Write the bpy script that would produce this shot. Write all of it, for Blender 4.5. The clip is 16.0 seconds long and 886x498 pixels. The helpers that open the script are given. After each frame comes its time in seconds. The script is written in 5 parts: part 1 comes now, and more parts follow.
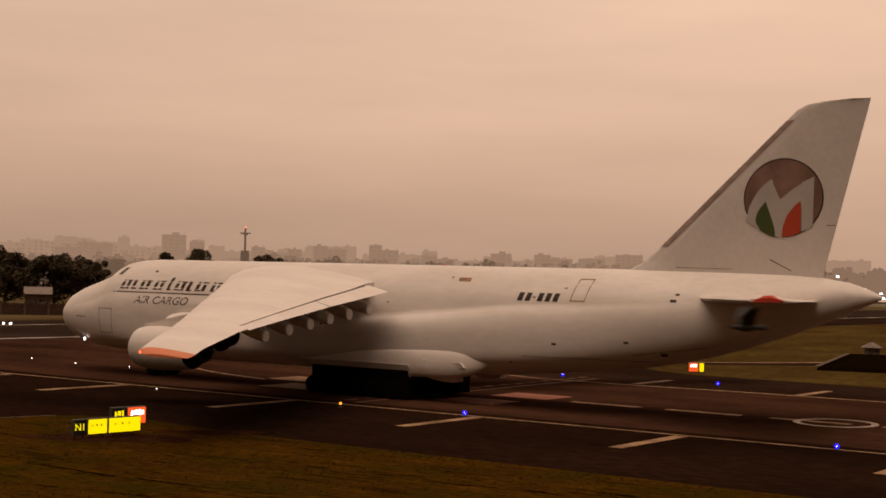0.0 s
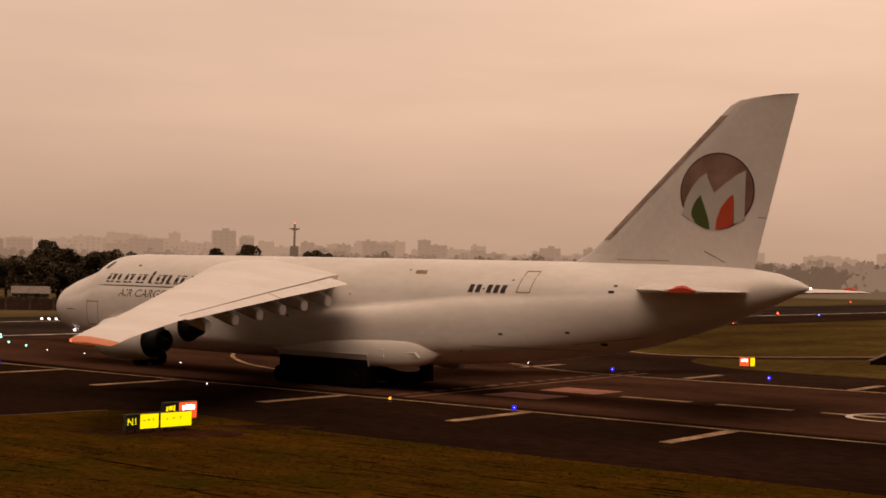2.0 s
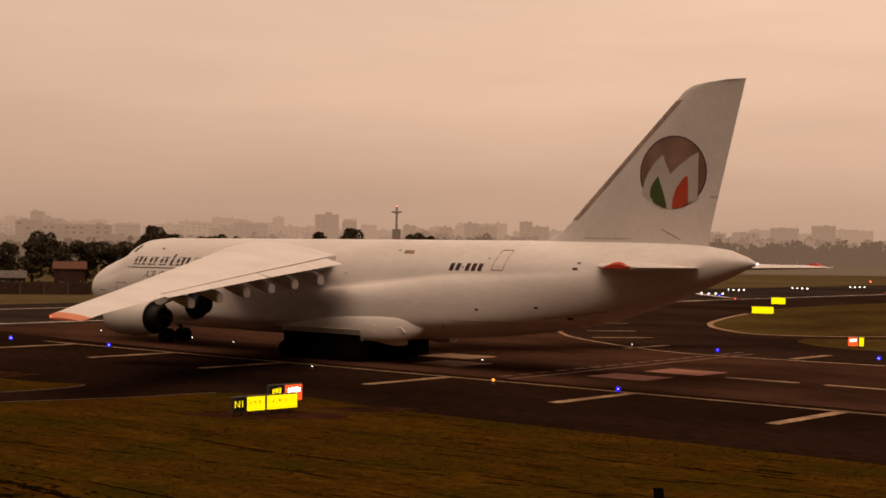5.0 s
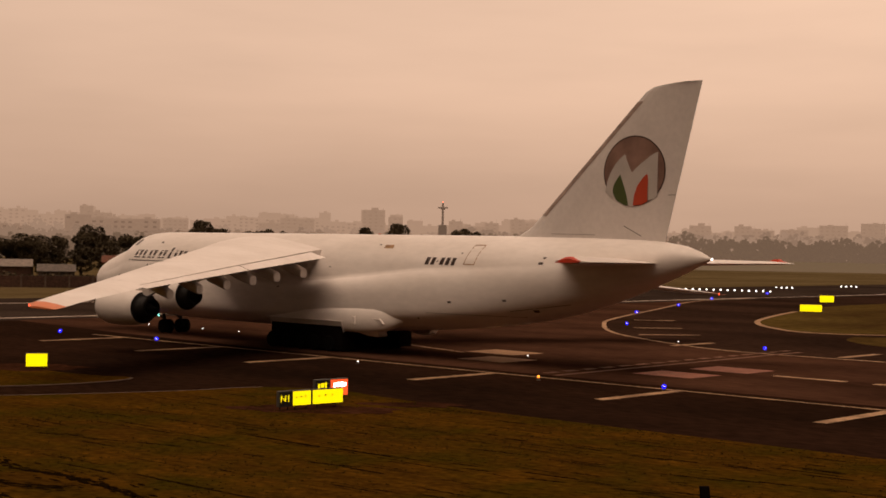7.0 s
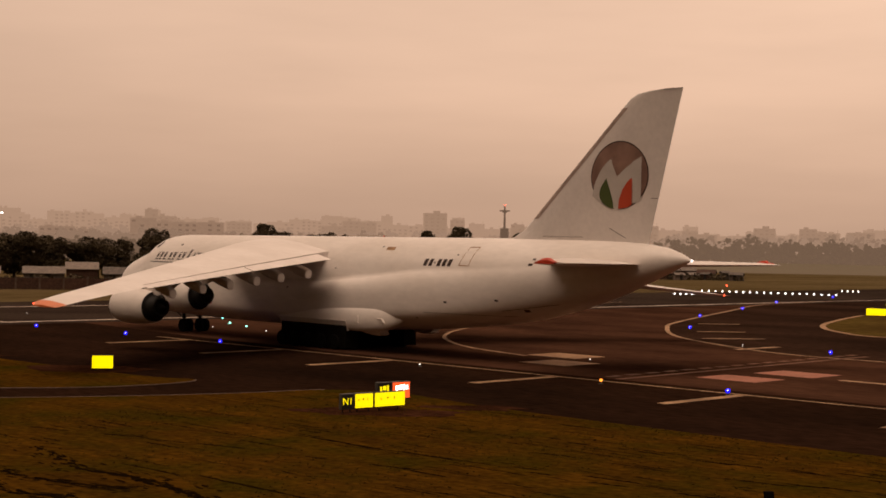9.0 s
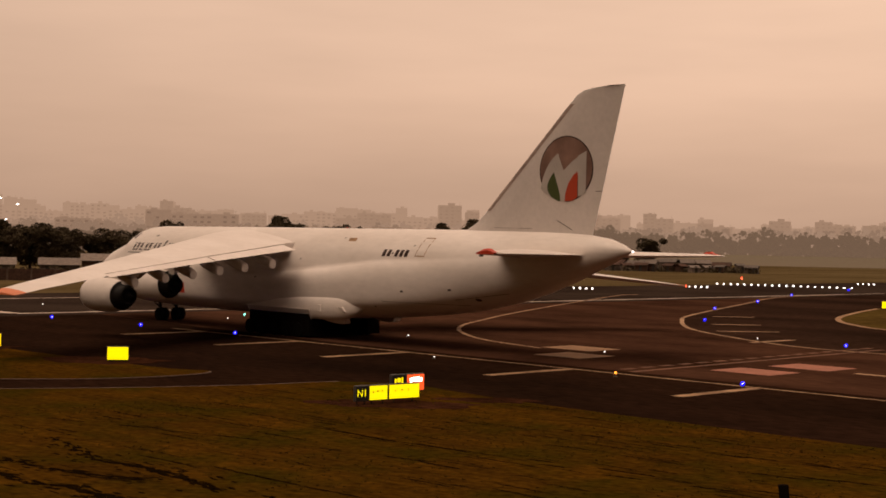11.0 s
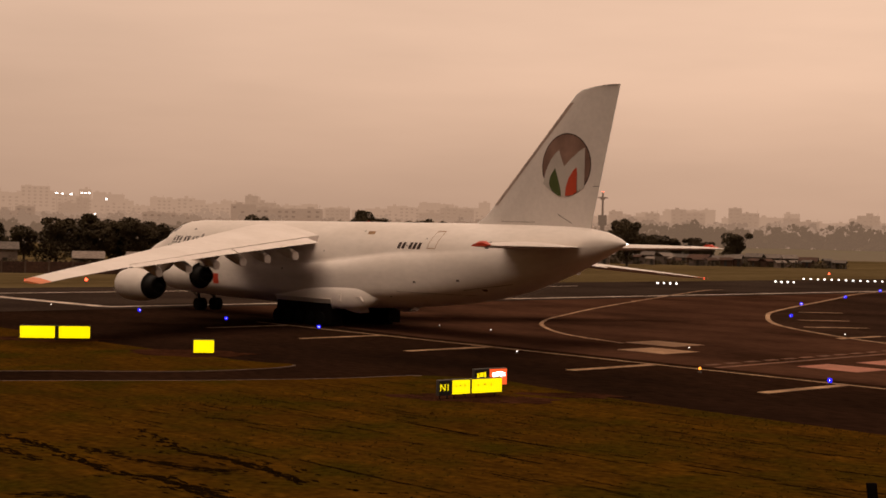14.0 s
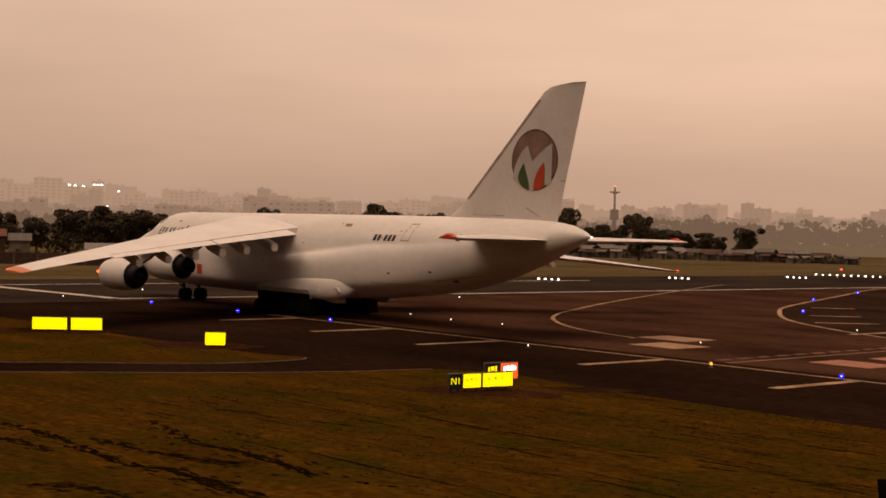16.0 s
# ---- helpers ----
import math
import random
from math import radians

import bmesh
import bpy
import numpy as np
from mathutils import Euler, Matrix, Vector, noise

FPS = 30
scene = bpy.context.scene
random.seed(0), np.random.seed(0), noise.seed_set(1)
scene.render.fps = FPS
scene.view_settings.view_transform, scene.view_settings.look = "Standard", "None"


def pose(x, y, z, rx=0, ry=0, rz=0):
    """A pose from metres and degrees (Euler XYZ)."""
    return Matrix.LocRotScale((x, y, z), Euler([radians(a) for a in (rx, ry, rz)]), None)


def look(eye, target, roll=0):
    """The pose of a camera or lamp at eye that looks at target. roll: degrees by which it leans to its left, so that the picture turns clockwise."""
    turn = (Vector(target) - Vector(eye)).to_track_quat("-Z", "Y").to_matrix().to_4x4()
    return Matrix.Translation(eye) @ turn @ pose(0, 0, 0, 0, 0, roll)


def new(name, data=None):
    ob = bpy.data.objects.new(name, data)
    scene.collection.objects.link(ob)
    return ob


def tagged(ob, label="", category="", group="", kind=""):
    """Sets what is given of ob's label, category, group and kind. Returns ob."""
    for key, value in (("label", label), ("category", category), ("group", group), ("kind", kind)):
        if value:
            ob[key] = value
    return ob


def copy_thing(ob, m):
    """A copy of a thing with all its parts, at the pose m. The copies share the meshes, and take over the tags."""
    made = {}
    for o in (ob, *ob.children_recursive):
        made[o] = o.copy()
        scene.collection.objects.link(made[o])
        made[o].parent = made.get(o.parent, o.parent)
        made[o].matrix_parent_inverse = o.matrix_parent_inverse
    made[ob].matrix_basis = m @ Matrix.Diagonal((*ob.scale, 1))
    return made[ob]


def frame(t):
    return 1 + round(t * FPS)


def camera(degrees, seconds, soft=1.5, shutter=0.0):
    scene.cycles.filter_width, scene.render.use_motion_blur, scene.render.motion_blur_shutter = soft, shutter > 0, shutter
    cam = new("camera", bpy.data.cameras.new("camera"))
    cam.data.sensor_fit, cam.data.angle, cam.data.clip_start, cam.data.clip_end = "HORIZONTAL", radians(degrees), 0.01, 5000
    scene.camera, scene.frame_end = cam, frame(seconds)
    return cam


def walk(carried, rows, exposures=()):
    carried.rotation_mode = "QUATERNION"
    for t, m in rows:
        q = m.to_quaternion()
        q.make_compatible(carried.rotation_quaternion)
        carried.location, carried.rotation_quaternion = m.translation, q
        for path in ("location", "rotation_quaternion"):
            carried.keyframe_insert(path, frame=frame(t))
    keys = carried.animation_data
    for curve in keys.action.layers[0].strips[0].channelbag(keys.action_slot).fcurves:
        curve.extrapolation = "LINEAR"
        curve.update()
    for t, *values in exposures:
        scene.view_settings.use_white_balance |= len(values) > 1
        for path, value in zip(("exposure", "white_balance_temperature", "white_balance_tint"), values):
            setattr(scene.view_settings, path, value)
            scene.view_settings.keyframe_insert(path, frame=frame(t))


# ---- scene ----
cam = camera(33.96, 16.0, soft=1.7, shutter=0.4)
EYE = Vector((0.0, 0.0, 8.64))


def heading(yaw, pitch, roll):
    """A camera pose on the spectators' terrace, from angles in degrees."""
    yw, pt = radians(yaw), radians(pitch)
    ahead = Vector((-math.sin(yw) * math.cos(pt), math.cos(yw) * math.cos(pt), math.sin(pt)))
    return look(EYE, EYE + 100 * ahead, roll)


walk(cam, [
    (0.0, heading(-7.734, 1.092, 1.536)),
    (0.5, heading(-7.243, 1.024, 1.590)),
    (1.0, heading(-6.706, 0.873, 1.543)),
    (1.5, heading(-6.210, 0.759, 1.420)),
    (2.0, heading(-5.818, 0.843, 1.358)),
    (2.5, heading(-5.376, 0.758, 1.307)),
    (3.0, heading(-4.683, 0.554, 1.271)),
    (3.5, heading(-3.993, 0.340, 1.203)),
    (4.0, heading(-3.352, 0.178, 1.025)),
    (4.2, heading(-2.994, 0.102, 0.984)),
    (6.3, heading(-0.694, 0.016, 0.942)),
    (6.5, heading(-0.558, -0.030, 1.059)),
    (7.0, heading(-0.000, -0.135, 1.088)),
    (7.5, heading(0.671, -0.186, 1.135)),
    (8.0, heading(1.431, -0.188, 1.166)),
    (8.5, heading(2.091, -0.098, 1.218)),
    (8.7, heading(2.283, -0.042, 1.133)),
    (10.8, heading(2.940, -0.352, 1.181)),
    (11.0, heading(3.014, -0.374, 1.178)),
    (11.5, heading(3.345, -0.566, 1.126)),
    (12.0, heading(4.084, -0.625, 1.020)),
    (12.5, heading(4.896, -0.531, 1.013)),
    (13.0, heading(5.528, -0.455, 1.085)),
    (13.5, heading(6.015, -0.592, 1.168)),
    (14.0, heading(6.278, -0.656, 1.207)),
    (14.5, heading(6.594, -0.548, 1.270)),
    (15.0, heading(6.627, -0.533, 1.347)),
    (15.5, heading(6.666, -0.720, 1.418)),
    (16.0, heading(6.732, -0.917, 1.490)),
], exposures=[(0.0, -0.16), (1.0, -0.08), (3.0, -0.05), (7.0, 0.0), (12.0, 0.02), (16.0, 0.04)])

# ---- world and light: thick dusty overcast at dusk ----
SUN_ELEVATION, SUN_TURN, LAMP_ELEVATION = 9.0, -150.0, 69.0
world = bpy.data.worlds.new("dusk_sky")
world.use_nodes = True
scene.world = world
wt = world.node_tree
wt.nodes.clear()
w_out = wt.nodes.new("ShaderNodeOutputWorld")
w_bg = wt.nodes.new("ShaderNodeBackground")
w_sky = wt.nodes.new("ShaderNodeTexSky")
w_sky.sky_type, w_sky.sun_disc = "NISHITA", False
w_sky.sun_elevation, w_sky.sun_rotation = radians(SUN_ELEVATION), radians(SUN_TURN)
w_sky.dust_density, w_sky.air_density = 6.0, 2.0
w_co = wt.nodes.new("ShaderNodeTexCoord")
w_sep = wt.nodes.new("ShaderNodeSeparateXYZ")
w_ramp = wt.nodes.new("ShaderNodeValToRGB")
w_ramp.color_ramp.elements[0].position, w_ramp.color_ramp.elements[0].color = 0.0, (0.475, 0.298, 0.204, 1)
w_ramp.color_ramp.elements[1].position, w_ramp.color_ramp.elements[1].color = 1.0, (0.62, 0.42, 0.305, 1)
for at, col in ((0.03, (0.535, 0.338, 0.233, 1)), (0.075, (0.665, 0.428, 0.298, 1)), (0.12, (0.745, 0.487, 0.345, 1)), (0.20, (0.83, 0.55, 0.395, 1)), (0.5, (0.76, 0.51, 0.37, 1))):
    el = w_ramp.color_ramp.elements.new(at)
    el.color = col
# long flat cloud banks
w_map = wt.nodes.new("ShaderNodeMapping")
w_map.inputs["Scale"].default_value = (1.6, 1.6, 10.0)
w_noise = wt.nodes.new("ShaderNodeTexNoise")
w_noise.inputs["Scale"].default_value, w_noise.inputs["Detail"].default_value, w_noise.inputs["Roughness"].default_value = 1.6, 5.0, 0.52
w_band = wt.nodes.new("ShaderNodeMapRange")
w_band.inputs["From Min"].default_value, w_band.inputs["From Max"].default_value = 0.3, 0.72
w_band.inputs["To Min"].default_value, w_band.inputs["To Max"].default_value = 0.92, 1.09
w_mul = wt.nodes.new("ShaderNodeMix")
w_mul.data_type, w_mul.blend_type = "RGBA", "MULTIPLY"
w_mul.inputs[0].default_value = 1.0
w_dim = wt.nodes.new("ShaderNodeMix")
w_dim.data_type, w_dim.blend_type = "RGBA", "MULTIPLY"
w_dim.inputs[0].default_value = 1.0
w_dim.inputs[7].default_value = (0.08, 0.08, 0.08, 1)
w_mix = wt.nodes.new("ShaderNodeMix")
w_mix.data_type = "RGBA"
w_mix.inputs[0].default_value = 0.95
wl = wt.links.new
wl(w_co.outputs["Generated"], w_sep.inputs[0])
wl(w_sep.outputs["Z"], w_ramp.inputs[0])
wl(w_co.outputs["Generated"], w_map.inputs[0])
wl(w_map.outputs[0], w_noise.inputs["Vector"])
wl(w_noise.outputs[0], w_band.inputs["Value"])
# the sky dims smoothly away from the last light
w_dot = wt.nodes.new("ShaderNodeVectorMath")
w_dot.operation = "DOT_PRODUCT"
w_dot.inputs[1].default_value = (0.45, 0.893, 0.0)
wl(w_co.outputs["Generated"], w_dot.inputs[0])
w_half = wt.nodes.new("ShaderNodeMapRange")
w_half.inputs["From Min"].default_value, w_half.inputs["From Max"].default_value = -1.0, 1.0
w_side = wt.nodes.new("ShaderNodeValToRGB")
w_side.color_ramp.interpolation = "EASE"
w_side.color_ramp.elements[0].color, w_side.color_ramp.elements[1].color = (0.02, 0.02, 0.02, 1), (1.16, 1.16, 1.16, 1)
for at, v in ((0.5, 0.18), (0.8, 0.92)):
    el = w_side.color_ramp.elements.new(at)
    el.color = (v, v, v, 1)
w_lit = wt.nodes.new("ShaderNodeMix")
w_lit.data_type, w_lit.blend_type = "RGBA", "MULTIPLY"
w_lit.inputs[0].default_value = 1.0
wl(w_dot.outputs["Value"], w_half.inputs["Value"])
wl(w_half.outputs[0], w_side.inputs[0])
wl(w_ramp.outputs[0], w_lit.inputs[6])
wl(w_side.outputs[0], w_lit.inputs[7])
wl(w_lit.outputs[2], w_mul.inputs[6])
wl(w_band.outputs[0], w_mul.inputs[7])
wl(w_sky.outputs[0], w_dim.inputs[6])
wl(w_dim.outputs[2], w_mix.inputs[6])
wl(w_mul.outputs[2], w_mix.inputs[7])
wl(w_mix.outputs[2], w_bg.inputs[0])
wl(w_bg.outputs[0], w_out.inputs[0])
w_bg.inputs[1].default_value = 1.0

sun = new("sun", bpy.data.lights.new("sun", "SUN"))
sun.data.energy, sun.data.angle, sun.data.color = 2.1, radians(62), (1.0, 0.72, 0.53)
sun.matrix_world = look((0, 0, 300), (math.sin(radians(SUN_TURN)) * -100, math.cos(radians(SUN_TURN)) * -100, 300 - 100 * math.tan(radians(LAMP_ELEVATION))))


# ---- materials ----
def material(name, base, rough=0.6, metal=0.0, fine=20.0, coarse=1.5, vary=0.18, bump=0.02, gloss=0.5, second=None, stretch=(1, 1, 1), apart=0.0, rows=None):
    """A surface with grain and stains at two scales; second: the colour that the stains turn to."""
    m = bpy.data.materials.new(name)
    m.use_nodes = True
    nt = m.node_tree
    b = nt.nodes["Principled BSDF"]
    b.inputs["Roughness"].default_value, b.inputs["Metallic"].default_value = rough, metal
    b.inputs["Specular IOR Level"].default_value = gloss
    co, mp = nt.nodes.new("ShaderNodeTexCoord"), nt.nodes.new("ShaderNodeMapping")
    mp.inputs["Scale"].default_value = stretch
    if rows:
        mp.vector_type = "TEXTURE"
        mp.inputs["Rotation"].default_value, mp.inputs["Scale"].default_value = (0, 0, radians(137.58)), rows
    nt.links.new(co.outputs["Object"], mp.inputs[0])
    n1, n2 = nt.nodes.new("ShaderNodeTexNoise"), nt.nodes.new("ShaderNodeTexNoise")
    n1.inputs["Scale"].default_value, n1.inputs["Detail"].default_value = coarse, 5.0
    n2.inputs["Scale"].default_value, n2.inputs["Detail"].default_value = fine, 3.0
    for n in (n1, n2):
        nt.links.new(mp.outputs[0], n.inputs["Vector"])
    r1 = nt.nodes.new("ShaderNodeMapRange")
    r1.inputs["From Min"].default_value, r1.inputs["From Max"].default_value = 0.35, 0.68
    nt.links.new(n1.outputs[0], r1.inputs["Value"])
    mix = nt.nodes.new("ShaderNodeMix")
    mix.data_type = "RGBA"
    other = second or tuple(c * (1 - vary) for c in base)
    mix.inputs[6].default_value, mix.inputs[7].default_value = (*base, 1), (*other, 1)
    nt.links.new(r1.outputs[0], mix.inputs[0])
    hue = nt.nodes.new("ShaderNodeHueSaturation")
    r2 = nt.nodes.new("ShaderNodeMapRange")
    r2.inputs["From Min"].default_value, r2.inputs["From Max"].default_value = 0.3, 0.7
    r2.inputs["To Min"].default_value, r2.inputs["To Max"].default_value = 1 - vary * 0.7, 1 + vary * 0.7
    nt.links.new(n2.outputs[0], r2.inputs["Value"])
    if apart:
        oi, add = nt.nodes.new("ShaderNodeObjectInfo"), nt.nodes.new("ShaderNodeMath")
        add.operation = "MULTIPLY_ADD"
        add.inputs[1].default_value = apart
        nt.links.new(oi.outputs["Random"], add.inputs[0])
        nt.links.new(r2.outputs[0], add.inputs[2])
        nt.links.new(add.outputs[0], hue.inputs["Value"])
    else:
        nt.links.new(r2.outputs[0], hue.inputs["Value"])
    nt.links.new(mix.outputs[2], hue.inputs["Color"])
    nt.links.new(hue.outputs[0], b.inputs["Base Color"])
    if bump:
        bp = nt.nodes.new("ShaderNodeBump")
        bp.inputs["Distance"].default_value = bump
        bp.inputs["Strength"].default_value = 0.6
        nt.links.new(n2.outputs[0], bp.inputs["Height"])
        nt.links.new(bp.outputs[0], b.inputs["Normal"])
    return m


def lit(name, col, power):
    """A lamp lens or lit sign face."""
    m = bpy.data.materials.new(name)
    m.use_nodes = True
    b = m.node_tree.nodes["Principled BSDF"]
    b.inputs["Base Color"].default_value = (*[c * 0.5 for c in col], 1)
    b.inputs["Emission Color"].default_value, b.inputs["Emission Strength"].default_value = (*col, 1), power
    return m


def painted_haze(name, base, air, share):
    """Far backdrop with painted haze: its own surface mixed with a glowing air colour."""
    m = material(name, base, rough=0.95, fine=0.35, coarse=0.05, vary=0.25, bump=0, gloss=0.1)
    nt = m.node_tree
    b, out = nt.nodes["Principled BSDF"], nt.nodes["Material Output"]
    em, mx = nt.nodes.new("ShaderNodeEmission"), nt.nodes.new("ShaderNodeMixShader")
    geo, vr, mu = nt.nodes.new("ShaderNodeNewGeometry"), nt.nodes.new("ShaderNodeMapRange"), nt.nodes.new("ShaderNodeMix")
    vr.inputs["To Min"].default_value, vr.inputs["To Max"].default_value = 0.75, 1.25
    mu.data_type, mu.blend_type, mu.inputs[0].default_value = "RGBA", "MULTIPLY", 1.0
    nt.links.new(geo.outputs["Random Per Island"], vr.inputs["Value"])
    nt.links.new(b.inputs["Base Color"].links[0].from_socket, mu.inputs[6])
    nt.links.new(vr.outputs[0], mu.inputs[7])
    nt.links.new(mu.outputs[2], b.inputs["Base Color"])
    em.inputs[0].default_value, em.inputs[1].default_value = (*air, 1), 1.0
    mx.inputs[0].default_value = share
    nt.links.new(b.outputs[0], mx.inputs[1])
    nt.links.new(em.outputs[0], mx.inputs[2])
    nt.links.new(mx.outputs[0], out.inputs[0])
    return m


AIR = (0.43, 0.262, 0.172)
M_WHITE = material("aircraft_white_paint", (0.89, 0.825, 0.785), rough=0.38, fine=3.0, coarse=0.35, vary=0.06, bump=0, gloss=0.4, second=(0.78, 0.71, 0.66), stretch=(0.35, 1, 1))
# the fin's grey paint, also used to shade the white gear doors
M_GREY = material("fin_grey_and_door_shade", (0.69, 0.635, 0.605), rough=0.45, fine=3.0, coarse=0.4, vary=0.06, bump=0)
M_EDGE = material("bare_leading_edge", (0.20, 0.155, 0.13), rough=0.5, metal=0.2, fine=6, vary=0.15, bump=0)
M_STRIP = material("worn_brown_edge_strip", (0.36, 0.27, 0.225), rough=0.5, fine=2, coarse=0.6, vary=0.3, bump=0, second=(0.24, 0.17, 0.14))
# black that paints shade in flap slots and gear; also the post's colour
M_SHADE_AND_POST = material("shade_fill_and_post_black", (0.010, 0.008, 0.007), rough=0.95, vary=0.2, bump=0, gloss=0.0)
M_ORANGE = material("orange_tip_paint", (0.75, 0.20, 0.06), rough=0.45, fine=6, vary=0.15, bump=0)
M_RED = material("red_tip_paint", (0.62, 0.06, 0.025), rough=0.45, fine=6, vary=0.12, bump=0)
M_LETTER = material("dark_brown_lettering", (0.045, 0.025, 0.02), rough=0.5, vary=0.15, bump=0)
M_EMBLEM = material("emblem_brown", (0.30, 0.185, 0.145), rough=0.35, fine=0.7, coarse=0.30, vary=0.25, bump=0, second=(0.10, 0.052, 0.042))
M_EMBLEM_WHITE = material("emblem_white", (0.50, 0.46, 0.43), rough=0.4, coarse=0.5, vary=0.12, bump=0)
M_GREEN = material("emblem_green", (0.075, 0.10, 0.03), rough=0.4, fine=1.5, vary=0.3, bump=0)
M_FLAME = material("emblem_red", (0.52, 0.07, 0.03), rough=0.4, fine=1.5, vary=0.3, bump=0)
M_RUBBER = material("tyre_rubber", (0.009, 0.008, 0.0075), rough=0.95, vary=0.3, bump=0.004, gloss=0.05)
M_METAL = material("gear_steel", (0.022, 0.02, 0.018), rough=0.7, metal=0.0, vary=0.2, bump=0, gloss=0.2)
M_HOT = material("sooty_exhaust", (0.012, 0.010, 0.009), rough=0.6, metal=0.5, fine=5, vary=0.4, bump=0)
M_GLASS = material("cockpit_glass", (0.02, 0.02, 0.022), rough=0.08, vary=0.0, bump=0, gloss=0.6)
M_ASPHALT = material("old_asphalt", (0.0255, 0.0125, 0.0074), rough=0.98, fine=2.0, coarse=0.10, vary=0.5, bump=0.01, gloss=0.0, second=(0.012, 0.0064, 0.004), rows=(2.2, 1.0, 1.0))
M_RUNWAY = material("runway_asphalt", (0.048, 0.034, 0.026), rough=0.98, fine=2.0, coarse=0.05, vary=0.4, bump=0.01, gloss=0.0, second=(0.027, 0.018, 0.014))
M_SKID = material("rubbered_taxi_lane", (0.076, 0.0365, 0.0220), rough=0.98, fine=1.6, coarse=0.12, vary=0.3, bump=0.008, gloss=0.0, second=(0.033, 0.0160, 0.0096), rows=(1.8, 1.0, 1.0))
M_APRON = material("brown_apron_asphalt", (0.041, 0.0222, 0.0145), rough=0.98, fine=2.0, coarse=0.08, vary=0.45, bump=0.01, gloss=0.0, second=(0.020, 0.0112, 0.0075), rows=(2.0, 1.0, 1.0))
M_GRASS = material("mown_grass", (0.076, 0.0345, 0.0036), rough=0.98, fine=2.2, coarse=0.30, vary=0.42, bump=0.05, gloss=0.0, second=(0.046, 0.0215, 0.0030), rows=(3.2, 0.8, 1.0))


def greener(m, green, scale):
    """Lets uneven greener patches grow through a grass surface, with a fine mottling."""
    nt = m.node_tree
    b = nt.nodes["Principled BSDF"]
    src = b.inputs["Base Color"].links[0].from_socket
    co, n1, n2 = nt.nodes.new("ShaderNodeTexCoord"), nt.nodes.new("ShaderNodeTexNoise"), nt.nodes.new("ShaderNodeTexNoise")
    n1.inputs["Scale"].default_value, n1.inputs["Detail"].default_value, n1.inputs["Roughness"].default_value = scale, 7.0, 0.62
    n2.inputs["Scale"].default_value, n2.inputs["Detail"].default_value = 2.6, 5.0
    rg = nt.nodes.new("ShaderNodeMapRange")
    rg.inputs["From Min"].default_value, rg.inputs["From Max"].default_value = 0.44, 0.66
    rm = nt.nodes.new("ShaderNodeMapRange")
    rm.inputs["From Min"].default_value, rm.inputs["From Max"].default_value = 0.3, 0.7
    rm.inputs["To Min"].default_value, rm.inputs["To Max"].default_value = 0.62, 1.3
    mx, mu = nt.nodes.new("ShaderNodeMix"), nt.nodes.new("ShaderNodeMix")
    mx.data_type = mu.data_type = "RGBA"
    mu.blend_type, mu.inputs[0].default_value = "MULTIPLY", 1.0
    mx.inputs[7].default_value = (*green, 1)
    for n in (n1, n2):
        nt.links.new(co.outputs["Object"], n.inputs["Vector"])
    nt.links.new(n1.outputs[0], rg.inputs["Value"])
    nt.links.new(n2.outputs[0], rm.inputs["Value"])
    nt.links.new(rg.outputs[0], mx.inputs[0])
    nt.links.new(src, mx.inputs[6])
    nt.links.new(mx.outputs[2], mu.inputs[6])
    nt.links.new(rm.outputs[0], mu.inputs[7])
    nt.links.new(mu.outputs[2], b.inputs["Base Color"])


greener(M_GRASS, (0.036, 0.0250, 0.0022), 0.16)
# far grass, its colour paled to stand in for haze
M_HAZED_GRASS = material("haze_paled_grass", (0.130, 0.096, 0.046), rough=0.98, fine=0.5, coarse=0.03, vary=0.3, bump=0.05, gloss=0.0, second=(0.085, 0.060, 0.027), rows=(0.5, 2.0, 1.0))
M_FIELD_GRASS = material("infield_grass", (0.095, 0.064, 0.018), rough=0.98, fine=1.0, coarse=0.08, vary=0.4, bump=0.05, gloss=0.0, second=(0.050, 0.029, 0.010), rows=(1.0, 2.2, 1.0))
M_BLADE = material("grass_blades", (0.086, 0.052, 0.006), rough=0.95, fine=0.8, coarse=0.2, vary=0.4, bump=0, gloss=0.0, second=(0.042, 0.024, 0.004))
M_DIRT = material("bare_red_soil", (0.050, 0.020, 0.010), rough=0.98, fine=2, coarse=0.4, vary=0.5, bump=0.03, gloss=0.0)
M_FURROW = material("dark_furrow", (0.0105, 0.0058, 0.0016), rough=0.98, fine=3, vary=0.4, bump=0.02, gloss=0.0)
M_YELLOW_LINE = material("worn_yellow_marking", (0.46, 0.29, 0.165), rough=0.85, fine=2.5, coarse=0.4, vary=0.45, bump=0, gloss=0.1, second=(0.20, 0.12, 0.068))
M_FADED_LINE = material("faded_reddish_marking", (0.20, 0.10, 0.058), rough=0.85, fine=2.5, coarse=0.5, vary=0.5, bump=0, gloss=0.1, second=(0.09, 0.046, 0.028))
M_WHITE_LINE = material("worn_white_marking", (0.72, 0.60, 0.50), rough=0.85, fine=3, coarse=0.3, vary=0.35, bump=0, gloss=0.1, second=(0.42, 0.33, 0.27))
M_RED_PATCH = material("worn_red_marking", (0.42, 0.17, 0.11), rough=0.85, fine=4, coarse=0.6, vary=0.3, bump=0, gloss=0.2, second=(0.30, 0.13, 0.085))
M_TAN_PATCH = material("worn_tan_marking", (0.40, 0.24, 0.13), rough=0.85, fine=4, coarse=0.6, vary=0.3, bump=0, gloss=0.2, second=(0.26, 0.15, 0.08))
M_BLACK = material("black_sign_sheet", (0.012, 0.011, 0.010), rough=0.5, vary=0.2, bump=0)
